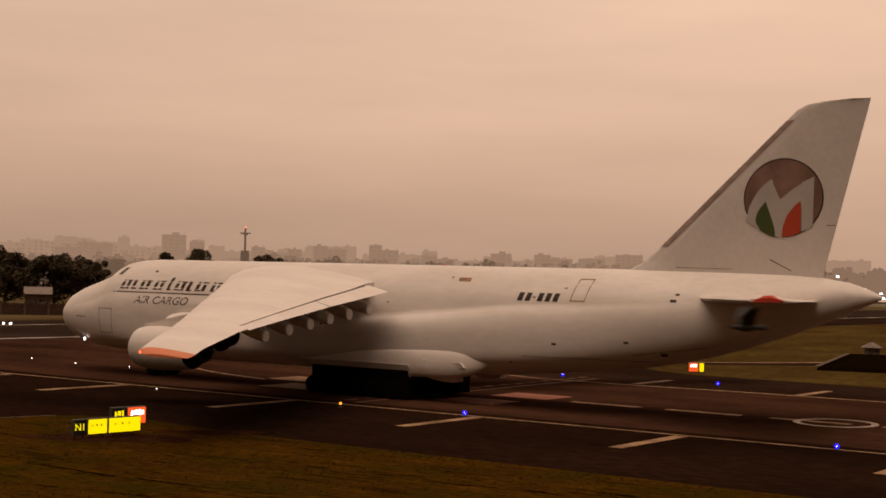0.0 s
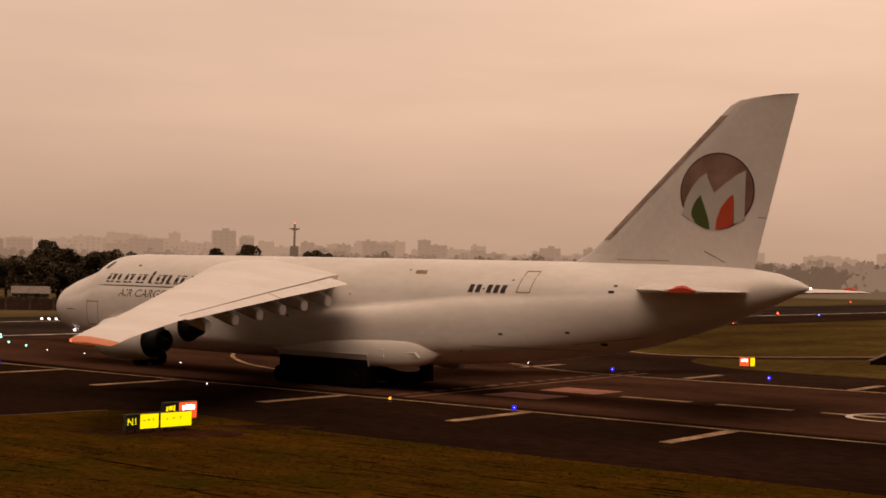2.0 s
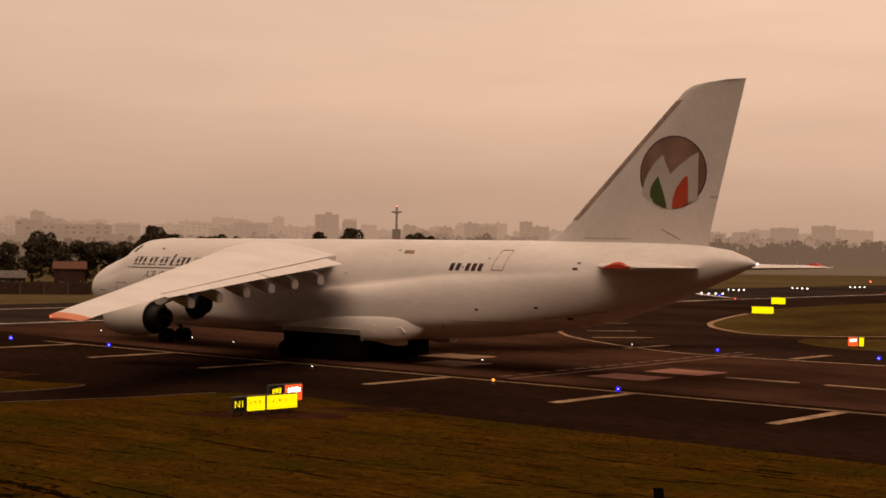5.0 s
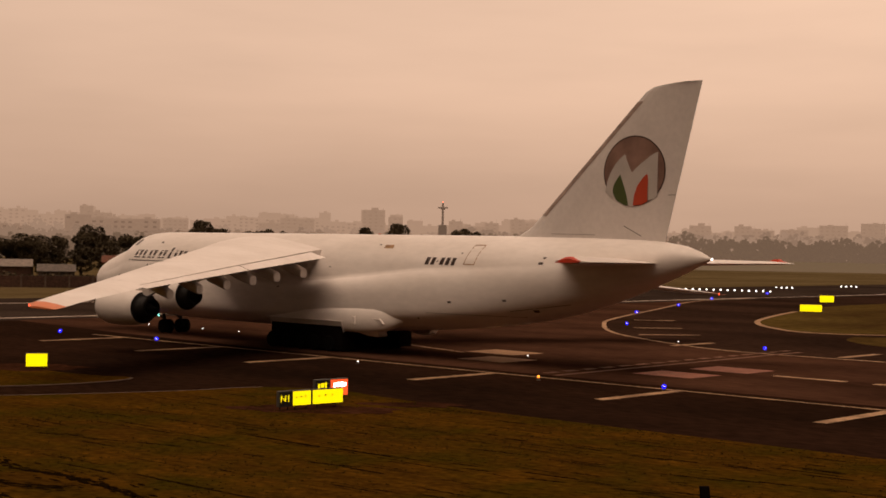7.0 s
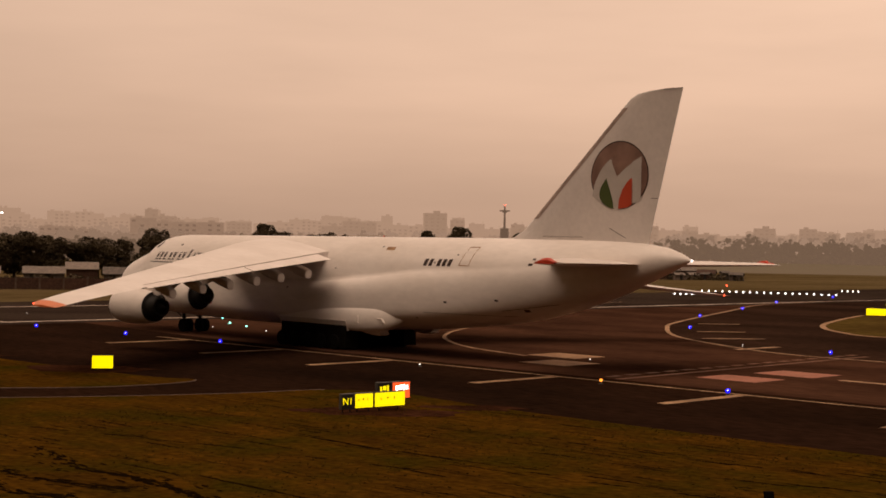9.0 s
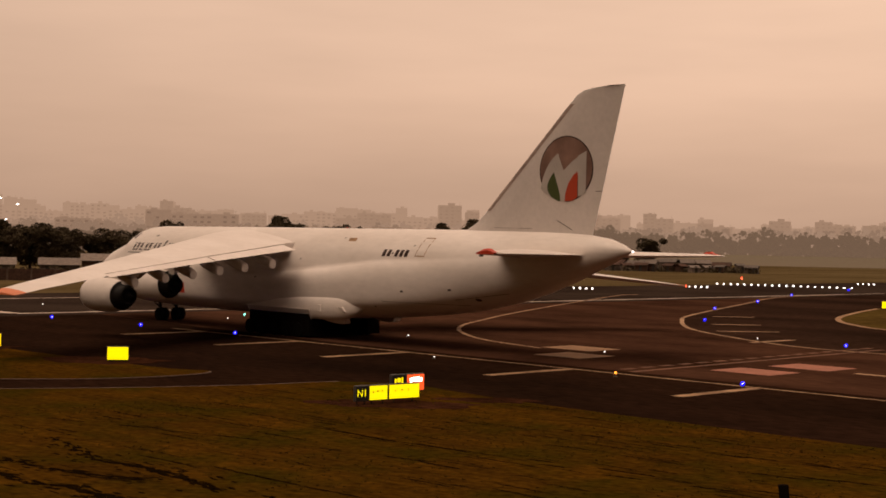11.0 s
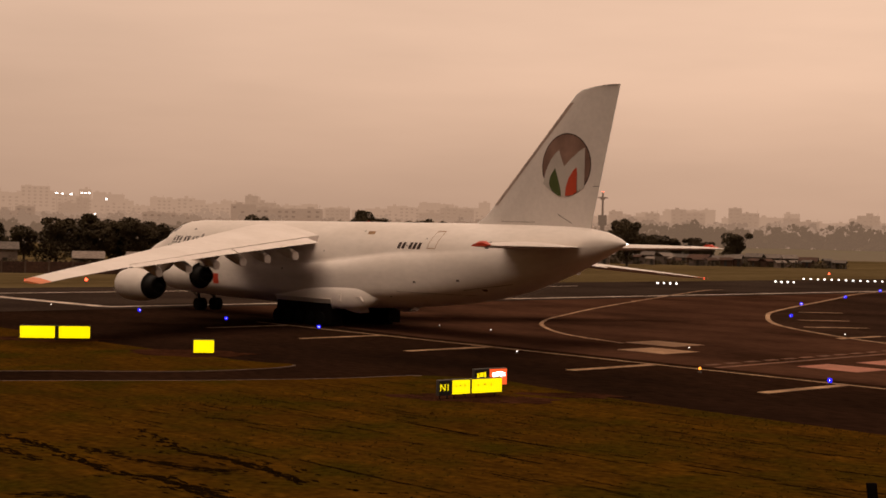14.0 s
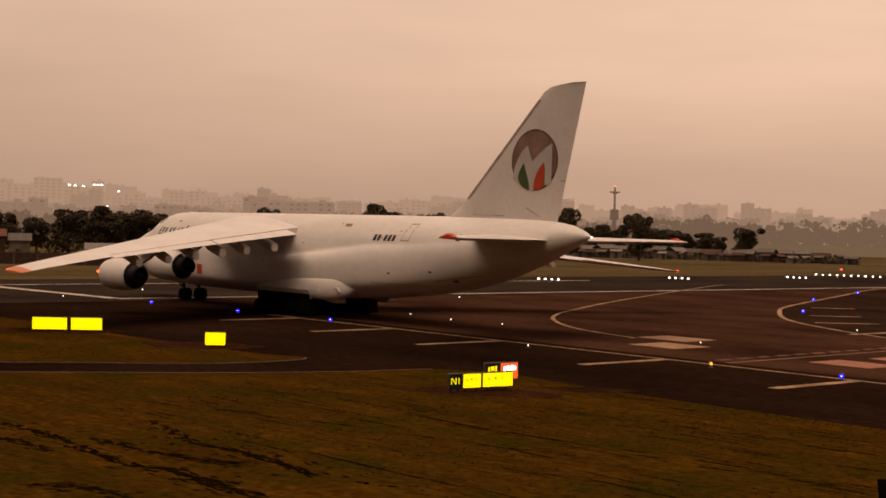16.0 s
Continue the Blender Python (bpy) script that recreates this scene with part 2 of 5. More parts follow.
M_OLIVE = material("faded_sign_marks", (0.28, 0.20, 0.02), rough=0.6, vary=0.2, bump=0)
M_CASE = material("sign_casing", (0.10, 0.09, 0.08), rough=0.6, metal=0.4, vary=0.2, bump=0)
M_CONCRETE = material("concrete", (0.15, 0.105, 0.08), rough=0.9, fine=8, vary=0.35, bump=0.01, gloss=0.1)
M_BARK = material("bark", (0.07, 0.05, 0.035), rough=0.95, fine=6, vary=0.4, bump=0.03)
M_LEAF = material("dark_foliage", (0.076, 0.060, 0.038), rough=0.95, fine=0.3, coarse=0.1, vary=0.15, bump=0, gloss=0.0, second=(0.088, 0.068, 0.043), apart=0.2)
M_BRICK = material("brick_wall", (0.10, 0.048, 0.030), rough=0.95, fine=3, coarse=0.3, vary=0.4, bump=0.02, apart=-0.3)
M_PLASTER = material("old_plaster", (0.26, 0.20, 0.165), rough=0.9, fine=2, coarse=0.4, vary=0.4, bump=0.01, apart=-0.6)
M_TIN = material("tin_roof", (0.30, 0.24, 0.20), rough=0.7, metal=0.1, fine=3, vary=0.4, bump=0.01, apart=-0.6)
M_TILE = material("red_roof", (0.26, 0.085, 0.04), rough=0.85, fine=4, vary=0.4, bump=0.02, apart=-0.4)
M_DARK = material("dark_opening", (0.03, 0.025, 0.022), rough=0.7, vary=0.2, bump=0)
M_FEATHER = material("crow_feather", (0.02, 0.017, 0.016), rough=0.6, vary=0.3, bump=0)
# far surfaces glow with an air colour that stands in for haze
M_CITY_NEAR = painted_haze("hazy_facade_near", (0.30, 0.25, 0.21), (0.385, 0.232, 0.152), 0.70)
M_CITY = painted_haze("hazy_facade", (0.28, 0.23, 0.20), AIR, 0.76)
M_CITY_FAR = painted_haze("hazy_facade_far", (0.28, 0.23, 0.20), (0.46, 0.282, 0.187), 0.88)
M_CITY_PANE = painted_haze("hazy_window_far", (0.05, 0.042, 0.04), AIR, 0.80)
M_CITY_WIN = painted_haze("hazy_window", (0.06, 0.05, 0.045), (0.36, 0.215, 0.140), 0.62)
M_WOOD_MAST = painted_haze("hazy_mast", (0.035, 0.032, 0.028), (0.30, 0.180, 0.117), 0.46)
M_WOOD_FAR = painted_haze("hazy_woods", (0.055, 0.045, 0.024), (0.30, 0.182, 0.116), 0.54)
M_WOOD_FAR2 = painted_haze("hazy_woods_beyond", (0.05, 0.042, 0.024), (0.375, 0.23, 0.152), 0.74)
M_WOOD_FAR3 = painted_haze("hazy_woods_horizon", (0.05, 0.042, 0.024), (0.42, 0.26, 0.174), 0.84)
M_FIELD_FAR = painted_haze("hazy_far_field", (0.12, 0.088, 0.042), (0.235, 0.150, 0.088), 0.5)
L_YELLOW = lit("lit_yellow_panel", (1.0, 0.78, 0.0), 1.15)
L_RED = lit("lit_red_panel", (1.0, 0.10, 0.02), 1.2)
L_BLUE = lit("blue_lens", (0.008, 0.008, 1.0), 1.5)
L_WHITE = lit("white_lens", (1.0, 0.92, 0.86), 4.0)
L_AMBER = lit("amber_lens", (1.0, 0.30, 0.03), 2.5)
L_REDLAMP = lit("red_lens", (1.0, 0.08, 0.03), 6.0)
L_GREEN = lit("green_lens", (0.25, 1.0, 0.75), 4.0)


# ---- builders ----
def part(name, bm, mat, parent=None, label="", smooth=False, at=None):
    """Links a bmesh as one mesh object under a thing or a part."""
    me = bpy.data.meshes.new(name)
    bmesh.ops.recalc_face_normals(bm, faces=bm.faces)
    bm.to_mesh(me)
    bm.free()
    me.materials.append(mat)
    if smooth:
        for p in me.polygons:
            p.use_smooth = True
    ob = new(name, me)
    if parent:
        ob.parent = parent
    if at is not None:
        ob.matrix_basis = at
    if label:
        ob["label"] = label
    return ob


def box(bm, x0, x1, y0, y1, z0, z1, bevel=0.0):
    vs = bmesh.ops.create_cube(bm, size=1.0)["verts"]
    for v in vs:
        v.co = Vector(((x0 + x1) / 2 + v.co.x * (x1 - x0), (y0 + y1) / 2 + v.co.y * (y1 - y0), (z0 + z1) / 2 + v.co.z * (z1 - z0)))
    if bevel:
        es = list({e for v in vs for e in v.link_edges})
        bmesh.ops.bevel(bm, geom=es, offset=bevel, segments=2, affect="EDGES", profile=0.5)
    return bm


def tube(bm, p0, p1, r0, r1=None, n=10, caps=True):
    """A tapered rod from p0 to p1."""
    p0, p1 = Vector(p0), Vector(p1)
    r1 = r0 if r1 is None else r1
    q = (p1 - p0).to_track_quat("Z", "Y")
    rings = []
    for p, r in ((p0, r0), (p1, r1)):
        rings.append([bm.verts.new(p + q @ Vector((r * math.cos(2 * math.pi * k / n), r * math.sin(2 * math.pi * k / n), 0))) for k in range(n)])
    for k in range(n):
        bm.faces.new((rings[0][k], rings[0][(k + 1) % n], rings[1][(k + 1) % n], rings[1][k]))
    if caps:
        bm.faces.new(rings[0][::-1])
        bm.faces.new(rings[1])
    return bm


def loft(bm, rings, close=True, ends=True):
    """Skins rings of equal numbers of points."""
    vs = [[bm.verts.new(p) for p in ring] for ring in rings]
    n = len(vs[0])
    for a, b in zip(vs, vs[1:]):
        for k in range(n if close else n - 1):
            bm.faces.new((a[k], a[(k + 1) % n], b[(k + 1) % n], b[k]))
    if ends:
        bm.faces.new(vs[0][::-1])
        bm.faces.new(vs[-1])
    return bm


def turned(bm, profile, n=28, axis=(0, 0, 0)):
    """A body turned about the x axis from (x, radius) pairs."""
    rings = [[(axis[0] + x, axis[1] + r * math.cos(2 * math.pi * k / n), axis[2] + r * math.sin(2 * math.pi * k / n)) for k in range(n)] for x, r in profile]
    return loft(bm, rings)


def prism(bm, pts, h0, h1):
    """An upright slab over a plan outline."""
    lo = [bm.verts.new((x, y, h0)) for x, y in pts]
    hi = [bm.verts.new((x, y, h1)) for x, y in pts]
    n = len(pts)
    for k in range(n):
        bm.faces.new((lo[k], lo[(k + 1) % n], hi[(k + 1) % n], hi[k]))
    bm.faces.new(hi)
    bm.faces.new(lo[::-1])
    return bm


def empty(name, m=None):
    ob = new(name)
    ob.empty_display_size = 0.5
    if m is not None:
        ob.matrix_basis = m
    return ob


# taxiway axes: a runs along the taxiway, e across it and along the runway
ALONG = Vector((math.cos(radians(137.58)), math.sin(radians(137.58))))
ACROSS = Vector((ALONG.y, -ALONG.x))


def ae(a, e):
    p = ALONG * a + ACROSS * e
    return p.x, p.y


def ribbon(bm, pts, width, z, thick=0.004):
    """A painted line along plan points."""
    pts = [Vector(p) for p in pts]
    left, right = [], []
    for k, p in enumerate(pts):
        d = (pts[min(k + 1, len(pts) - 1)] - pts[max(k - 1, 0)]).normalized()
        nrm = Vector((-d.y, d.x)) * width / 2
        left.append(p + nrm)
        right.append(p - nrm)
    for k in range(len(pts) - 1):
        prism(bm, [tuple(left[k]), tuple(right[k]), tuple(right[k + 1]), tuple(left[k + 1])], z, z + thick)
    return bm


def curve_through(pts, steps=8):
    """Catmull-Rom points through plan points."""
    P = [Vector(p) for p in pts]
    P = [2 * P[0] - P[1]] + P + [2 * P[-1] - P[-2]]
    out = []
    for k in range(1, len(P) - 2):
        for s in range(steps):
            t = s / steps
            out.append(0.5 * (2 * P[k] + (P[k + 1] - P[k - 1]) * t + (2 * P[k - 1] - 5 * P[k] + 4 * P[k + 1] - P[k + 2]) * t * t + (3 * P[k] - P[k - 1] - 3 * P[k + 1] + P[k + 2]) * t ** 3))
    return out + [P[-2]]


# ---- ground ----
def ground_sheet():
    bm = bmesh.new()
    prism(bm, [(-4000, -400), (4000, -400), (4000, 4200), (-4000, 4200)], -0.6, -0.05)
    tagged(part("ground", bm, M_GRASS), "dull olive airfield grass reaching the hazy horizon", "ground", kind="structure")


def far_fields():
    # this grass carries distance haze in its paler base colour
    bm = bmesh.new()
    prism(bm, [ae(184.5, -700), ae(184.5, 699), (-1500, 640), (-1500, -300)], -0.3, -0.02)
    tagged(part("far_grass", bm, M_HAZED_GRASS), "grass paled in colour for haze, between the runway and the perimeter", "grass", kind="structure")
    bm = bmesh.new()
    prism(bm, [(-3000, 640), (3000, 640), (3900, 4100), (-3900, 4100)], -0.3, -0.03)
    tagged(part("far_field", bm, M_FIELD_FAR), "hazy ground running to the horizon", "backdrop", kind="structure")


def pavements():
    bm = bmesh.new()
    prism(bm, [ae(-160, 40), ae(-160, 130), ae(40, 130), ae(135, 420), ae(135, -160), ae(75, -40)], -0.3, 0.0)
    tagged(part("pavement", bm, M_ASPHALT), "dark worn asphalt taxiway with broad black shoulders", "taxiway", kind="structure")
    bm = bmesh.new()
    prism(bm, [ae(135, -700), ae(135, 1600), ae(184, 1600), ae(184, -700)], -0.3, 0.0)
    tagged(part("runway", bm, M_RUNWAY), "greyish brown asphalt runway beyond the taxiway", "runway", kind="structure")
    bm = bmesh.new()
    prism(bm, [ae(45, 106), ae(0, 125), ae(-40, 200), ae(-40, 400), ae(134.8, 418), ae(134.8, 100), ae(100, 100)], -0.2, 0.0035)
    tagged(part("pavement_apron", bm, M_APRON), "brownish asphalt of the turning taxiway", "taxiway", kind="structure")
    # the swept, lighter lane that the wheels use
    bm = bmesh.new()
    prism(bm, [ae(-160, 77), ae(-160, 109.8)] + [tuple(p) for p in curve_through([ae(10, 109.8), ae(43.3, 109.8), ae(55.6, 109.0), ae(66.7, 109.4), ae(77, 114.4), ae(88.2, 122.6), ae(98.3, 135), ae(105.7, 147.4), ae(123.4, 186), ae(131, 204), ae(134.9, 220)], 5)] + [ae(134.9, 82), ae(112, 79), ae(90, 77.5)], -0.1, 0.007)
    tagged(part("pavement_lane", bm, M_SKID), "brownish wheel-polished asphalt lane of the taxiway", "taxiway", kind="structure")


def verge(name, pts, label, mat=None, lift=0.03):
    """A raised grass area."""
    bm = bmesh.new()
    prism(bm, pts, -0.2, lift)
    ob = tagged(part(name, bm, mat or M_GRASS), label, "grass", kind="structure")
    return ob


ground_sheet()
far_fields()
pavements()
NEAR_EDGE = curve_through([ae(-30, 57.3), ae(5, 57.4), ae(30, 57.5), ae(50, 57.6), ae(58, 58.4), ae(62, 58.8), ae(66, 56.5), ae(67.3, 51), ae(70.5, 43), ae(76, 33), ae(90, 5), ae(120, -60)], 6)
verge("grass_verge", [tuple(p) for p in NEAR_EDGE] + [(-160, -60), (120, -60), ae(-30, 110 - 52)], "mown olive grass verge along the taxiway shoulder")
ISLAND = curve_through([ae(170, 51.5), ae(120, 51.7), ae(97, 51.8), ae(80, 52.6), ae(75.8, 54), ae(74.3, 51.5), ae(75, 46), ae(78.5, 40), ae(85, 30), ae(110, 0), ae(135, -20)], 6)
verge("grass_island", [tuple(p) for p in ISLAND] + [ae(134.5, -30)], "scruffy grass island between two taxiways")
RIGHT_ISLAND = curve_through([ae(112, 420), ae(112, 300), ae(112, 222), ae(104, 190), ae(95, 165), ae(89, 153.5), ae(83, 146.5), ae(76.5, 142), ae(69, 145), ae(61, 156), ae(48, 180), ae(30, 215), ae(0, 270), ae(-40, 345)], 6)
verge("grass_infield", [tuple(p) for p in RIGHT_ISLAND] + [ae(-40, 420)], "worn olive grass infield inside the taxiway curve", mat=M_FIELD_GRASS)
RIGHT_VERGE = curve_through([ae(69.5, 139), ae(66.9, 132.6), ae(61, 127.5), ae(52, 126), ae(20, 125.5), ae(-80, 125)], 6)
verge("grass_strip", [tuple(p) for p in RIGHT_VERGE] + [ae(-80, 395), ae(-4, 262), ae(26, 208), ae(44, 175), ae(57, 152), ae(65, 142)], "worn grass strip beyond the far shoulder", mat=M_FIELD_GRASS)


def markings():
    def line(name, pts, w, m, label, z=0.011):
        bm = bmesh.new()
        ribbon(bm, pts, w, z)
        tagged(part(name, bm, m), label, "marking", kind="structure")

    def along(a0, a1, e, n=12):
        return [ae(a0 + (a1 - a0) * k / n, e) for k in range(n + 1)]

    line("edge_marking", along(-60, 112, 75.7), 0.34, M_YELLOW_LINE, "thin worn yellow taxiway edge line")
    for a in (21.5, 35.4, 49.2, 64.1, 80.4, 93.5, 107.0):
        line("shoulder_stripe", [ae(a, 67.3), ae(a, 75.3)], 0.8, M_YELLOW_LINE, "worn cream transverse stripe across the shoulder")
    for a in (28, 42, 56.4, 72.8):
        line("shoulder_stripe", [ae(a, 110.6), ae(a, 117.5)], 0.8, M_YELLOW_LINE, "worn cream transverse stripe across the shoulder")
    for p, q in (((91.9, 131.9), (88.4, 136.0)), ((84.3, 121.9), (80.3, 126.9)), ((102.0, 146.5), (98.4, 150.0))):
        line("shoulder_stripe", [ae(*p), ae(*q)], 0.8, M_YELLOW_LINE, "worn cream transverse stripe across the shoulder")
    line("edge_marking", curve_through([ae(138.9, 262), ae(138.6, 240), ae(136.5, 219), ae(131.5, 203.5), ae(123.4, 186.3), ae(105.7, 147.6), ae(98.3, 135.2), ae(88.2, 122.8), ae(77, 114.6), ae(66.7, 109.6), ae(55.6, 109.2), ae(43.3, 110), ae(10, 110), ae(-60, 110)]), 0.5, M_YELLOW_LINE, "curved worn yellow taxiway edge line")
    line("lead_on_line", curve_through([ae(152, 196), ae(149.3, 186.9), ae(121.3, 134.3), ae(108, 112), ae(103.1, 104.6), ae(96.8, 97.8), ae(87.8, 91.5), ae(78.1, 88.2)]), 0.4, M_YELLOW_LINE, "curved faded yellow lead-on line")
    line("runway_edge_line", [ae(138.9, 74.7 + 30 * k) for k in range(31)], 1.0, M_WHITE_LINE, "long white painted runway edge line")
    line("runway_stop_line", [ae(139.4, 74.7), ae(150, 74.0), ae(165, 73.0), ae(176, 72.0)], 1.5, M_WHITE_LINE, "white painted line across the runway", 0.012)
    line("runway_far_line", [ae(170, -60 + 40 * k) for k in range(7)], 0.8, M_WHITE_LINE, "white painted far runway line")
    for k in range(5):
        line("centre_dash", [ae(30 - 7.4 * k + 21, 90.3), ae(30 - 7.4 * k + 15.6, 90.3)], 0.75, M_YELLOW_LINE, "dashed worn yellow taxiway line")
    line("hold_line", [ae(60.4 + 0.1 * k, 77.5 + 3 * k) for k in range(13)], 0.5, M_FADED_LINE, "solid faded yellow holding position line", 0.012)
    for k in range(16):
        e = 78.5 + 2.3 * k
        line("hold_dash", [ae(62.0 + 0.08 * k, e), ae(62.0 + 0.08 * k, e + 1.4)], 0.6, M_FADED_LINE, "dashed faded yellow holding position marking", 0.012)
    for name, a0, a1, e0, e1, m in (("painted_hold_block", 53.4, 58.2, 83.4, 87.2, M_RED_PATCH), ("painted_hold_block", 53.0, 57.8, 90.0, 94.0, M_RED_PATCH), ("painted_direction_block", 69.4, 74.0, 82.8, 87.0, M_TAN_PATCH), ("painted_direction_block", 73.6, 78.7, 89.0, 93.0, M_TAN_PATCH)):
        line(name, [ae(a0, (e0 + e1) / 2), ae(a1, (e0 + e1) / 2)], e1 - e0, m, "large painted pavement block, faded and scuffed", 0.016)
    ring = [ae(31.8 + 2.4 * math.cos(k * math.pi / 16), 90.3 + 2.7 * math.sin(k * math.pi / 16)) for k in range(33)]
    line("painted_ring", ring, 0.45, M_WHITE_LINE, "pale painted ring on the taxiway", 0.02)


markings()


def grass_details():
    # pale concrete edging where the narrow taxi strip meets the grass
    for pts, nm in (([tuple(p) for p in NEAR_EDGE[36:62]], "edging"), ([tuple(p) for p in ISLAND[25:56]], "edging")):
        bm = bmesh.new()
        ribbon(bm, pts, 0.17, -0.02, 0.055)
        tagged(part(nm, bm, M_CONCRETE), "thin pale concrete edging of the narrow taxi strip", "edging", kind="structure")
    # worn sandy rim round the infield
    bm = bmesh.new()
    ribbon(bm, [tuple(p) for p in RIGHT_ISLAND[18:62]], 0.7, -0.02, 0.056)
    tagged(part("edging", bm, M_TAN_PATCH), "worn sandy rim round the grass infield", "edging", kind="structure")
    # dark furrows left by mowers and wheels, too many to count
    r0 = random.Random(8)
    bm = bmesh.new()
    tracks = [((-24.9, 57.3), (-22.4, 55.1), (-20.0, 52.7), (-16.8, 49.0), (-14.9, 48.2), (-13.0, 46.1), (-11.3, 44.5)), ((-19.2, 59.6), (-15.9, 54.4), (-13.9, 52.9), (-11.8, 50.8), (-9.9, 48.2)), ((-19.8, 54.1), (-16.2, 51.4), (-14.2, 50.5), (-12.6, 49.9)), ((-18.2, 44.4), (-16.7, 44.5), (-14.7, 43.3)), ((-23.3, 53.5), (-22.1, 52.5), (-20.4, 51.0)), ((-13.8, 47.1), (-12.2, 45.7), (-10.8, 44.3)), ((-9.0, 48.5), (-7.9, 47.5), (-6.5, 46.9)), ((-2, 58), (6, 52.5), (14, 47.5)), ((1, 62), (9, 56), (17, 50.5)), ((-6, 62), (3, 55.5), (11, 49.5)), ((-22, 66), (-12, 61), (-3, 56)), ((2, 66), (9, 60), (16, 54.5))]
    heavy_tracks = 6

    def clods(line, count, spread):
        """Small ragged dark clods strewn along a rut, thinning out to its sides."""
        for _ in range(count):
            k = r0.randrange(len(line) - 1)
            d = (line[k + 1] - line[k]).normalized()
            nrm = Vector((-d.y, d.x))
            p = line[k] + nrm * r0.gauss(0, spread) + d * r0.uniform(-0.3, 0.3)
            u, v = r0.uniform(0.10, 0.45), r0.uniform(0.04, 0.13)
            bm.faces.new([bm.verts.new((*(p + d * u * math.cos(q) * r0.uniform(0.6, 1.2) + nrm * v * math.sin(q) * r0.uniform(0.6, 1.2)), 0.0335 + 0.00001 * (_ % 50))) for q in (0, 0.9, 1.9, 2.9, 3.9, 5.0)])

    def scar(pts, w, z):
        """A ragged dark groove that tapers out at both ends."""
        rows, prev = [], None
        for k, p in enumerate(pts):
            p = Vector(p)
            q = Vector(pts[min(k + 1, len(pts) - 1)]) - Vector(pts[max(k - 1, 0)])
            side = Vector((-q.y, q.x)).normalized()
            t = k / (len(pts) - 1)
            half = 0.5 * w * min(1.0, 5 * t, 5 * (1 - t)) + 0.004
            u, v = half * r0.uniform(0.3, 1.5), half * r0.uniform(0.3, 1.5)
            cur = (bm.verts.new((*(p + side * u), z)), bm.verts.new((*(p - side * v), z)))
            if prev:
                bm.faces.new((prev[0], prev[1], cur[1], cur[0]))
            prev = cur

    for n, tr in enumerate(tracks):
        line = curve_through(tr, 60 if n > 1 else 30)
        heavy = n < heavy_tracks
        if heavy:
            length = sum((q - p).length for p, q in zip(line, line[1:]))
            clods(line, int(length * 13), 0.15)
            clods(line, int(length * 5), 0.6)
            continue
        k = r0.randint(0, 6)
        while k < len(line) - 8:
            m = r0.randint(8, 18)
            off = Vector((r0.gauss(0, 0.10), r0.gauss(0, 0.22)))
            seg = [p + off + Vector((r0.uniform(-.03, .03), r0.uniform(-.05, .05))) for p in line[k:k + m]]
            if len(seg) > 3:
                scar(seg, r0.uniform(0.10, 0.24), 0.032 + 0.0005 * n)
            k += m + r0.randint(-4, 16)
    for _ in range(230):
        a, e = r0.uniform(-5, 63), 57 - 26 * r0.random()
        x, y = ae(a, e)
        if not (33 < y < 84 and -24 < x < 24):
            continue
        ln, n = r0.uniform(0.8, 4.5), 14
        d = ALONG * ln + ACROSS * r0.uniform(-0.12, 0.12)
        scar([(x + d.x * k / n + r0.uniform(-.02, .02), y + d.y * k / n + r0.uniform(-.04, .04)) for k in range(n + 1)], r0.uniform(0.04, 0.16), 0.038)
    tagged(part("furrows", bm, M_FURROW), "dark broken furrows in the mown grass", "furrow", kind="stuff")
    for cx, cy, rx, ry in ((-6.3, 75.2, 4.6, 2.6), (-1.5, 78.2, 3.0, 1.4), (-28, 96.5, 5.0, 3.0), (-41, 104.5, 6.0, 3.0)):
        bm = bmesh.new()
        r0 = random.Random(int(cx * 10))
        prism(bm, [(cx + rx * r0.uniform(0.6, 1.1) * math.cos(k * 0.3307), cy + ry * r0.uniform(0.6, 1.1) * math.sin(k * 0.3307)) for k in range(19)], 0.0, 0.035)
        tagged(part("soil_patch", bm, M_DIRT), "bare reddish soil patch in the grass", "soil", kind="structure")
    # tufts on the verges, as one mass
    r0 = random.Random(21)
    verts, faces = [], []
    for _ in range(14000):
        if r0.random() < 0.8:
            a, e = r0.uniform(-5, 64), 57.3 - 27 * r0.random() ** 1.3
            x, y = ae(a, e)
            if not (30 < y < 86 and -24 < x < 24):
                continue
        else:
            a = r0.uniform(77, 120)
            e = r0.uniform(26, 51.3)
            if e < 54 - (a - 74) * 1.1 + 0 and a < 100 and e < 40 - (a - 78.5) * 1.6:
                continue
            x, y = ae(a, e)
        clump = noise.noise(Vector((x * 0.25, y * 0.12, 0)))
        if clump < r0.uniform(-0.5, 0.35):
            continue
        s, h = r0.uniform(0.04, 0.10), r0.uniform(0.015, 0.04)
        q = r0.uniform(0, 3.14)
        dx, dy = s * math.cos(q), s * math.sin(q)
        b = len(verts)
        verts += [(x - dx, y - dy, 0.02), (x + dx, y + dy, 0.02), (x + dx * 0.5 + r0.uniform(-.03, .03), y + dy * 0.5, h + 0.03), (x - dx * 0.6, y - dy * 0.6 + r0.uniform(-.03, .03), h * 0.8 + 0.03)]
        faces.append((b, b + 1, b + 2, b + 3))
    me = bpy.data.meshes.new("grass_tufts")
    me.from_pydata(verts, [], faces)
    me.materials.append(M_BLADE)
    tagged(new("grass_tufts", me), "short olive grass tufts on the verge", "grass", kind="stuff")


grass_details()

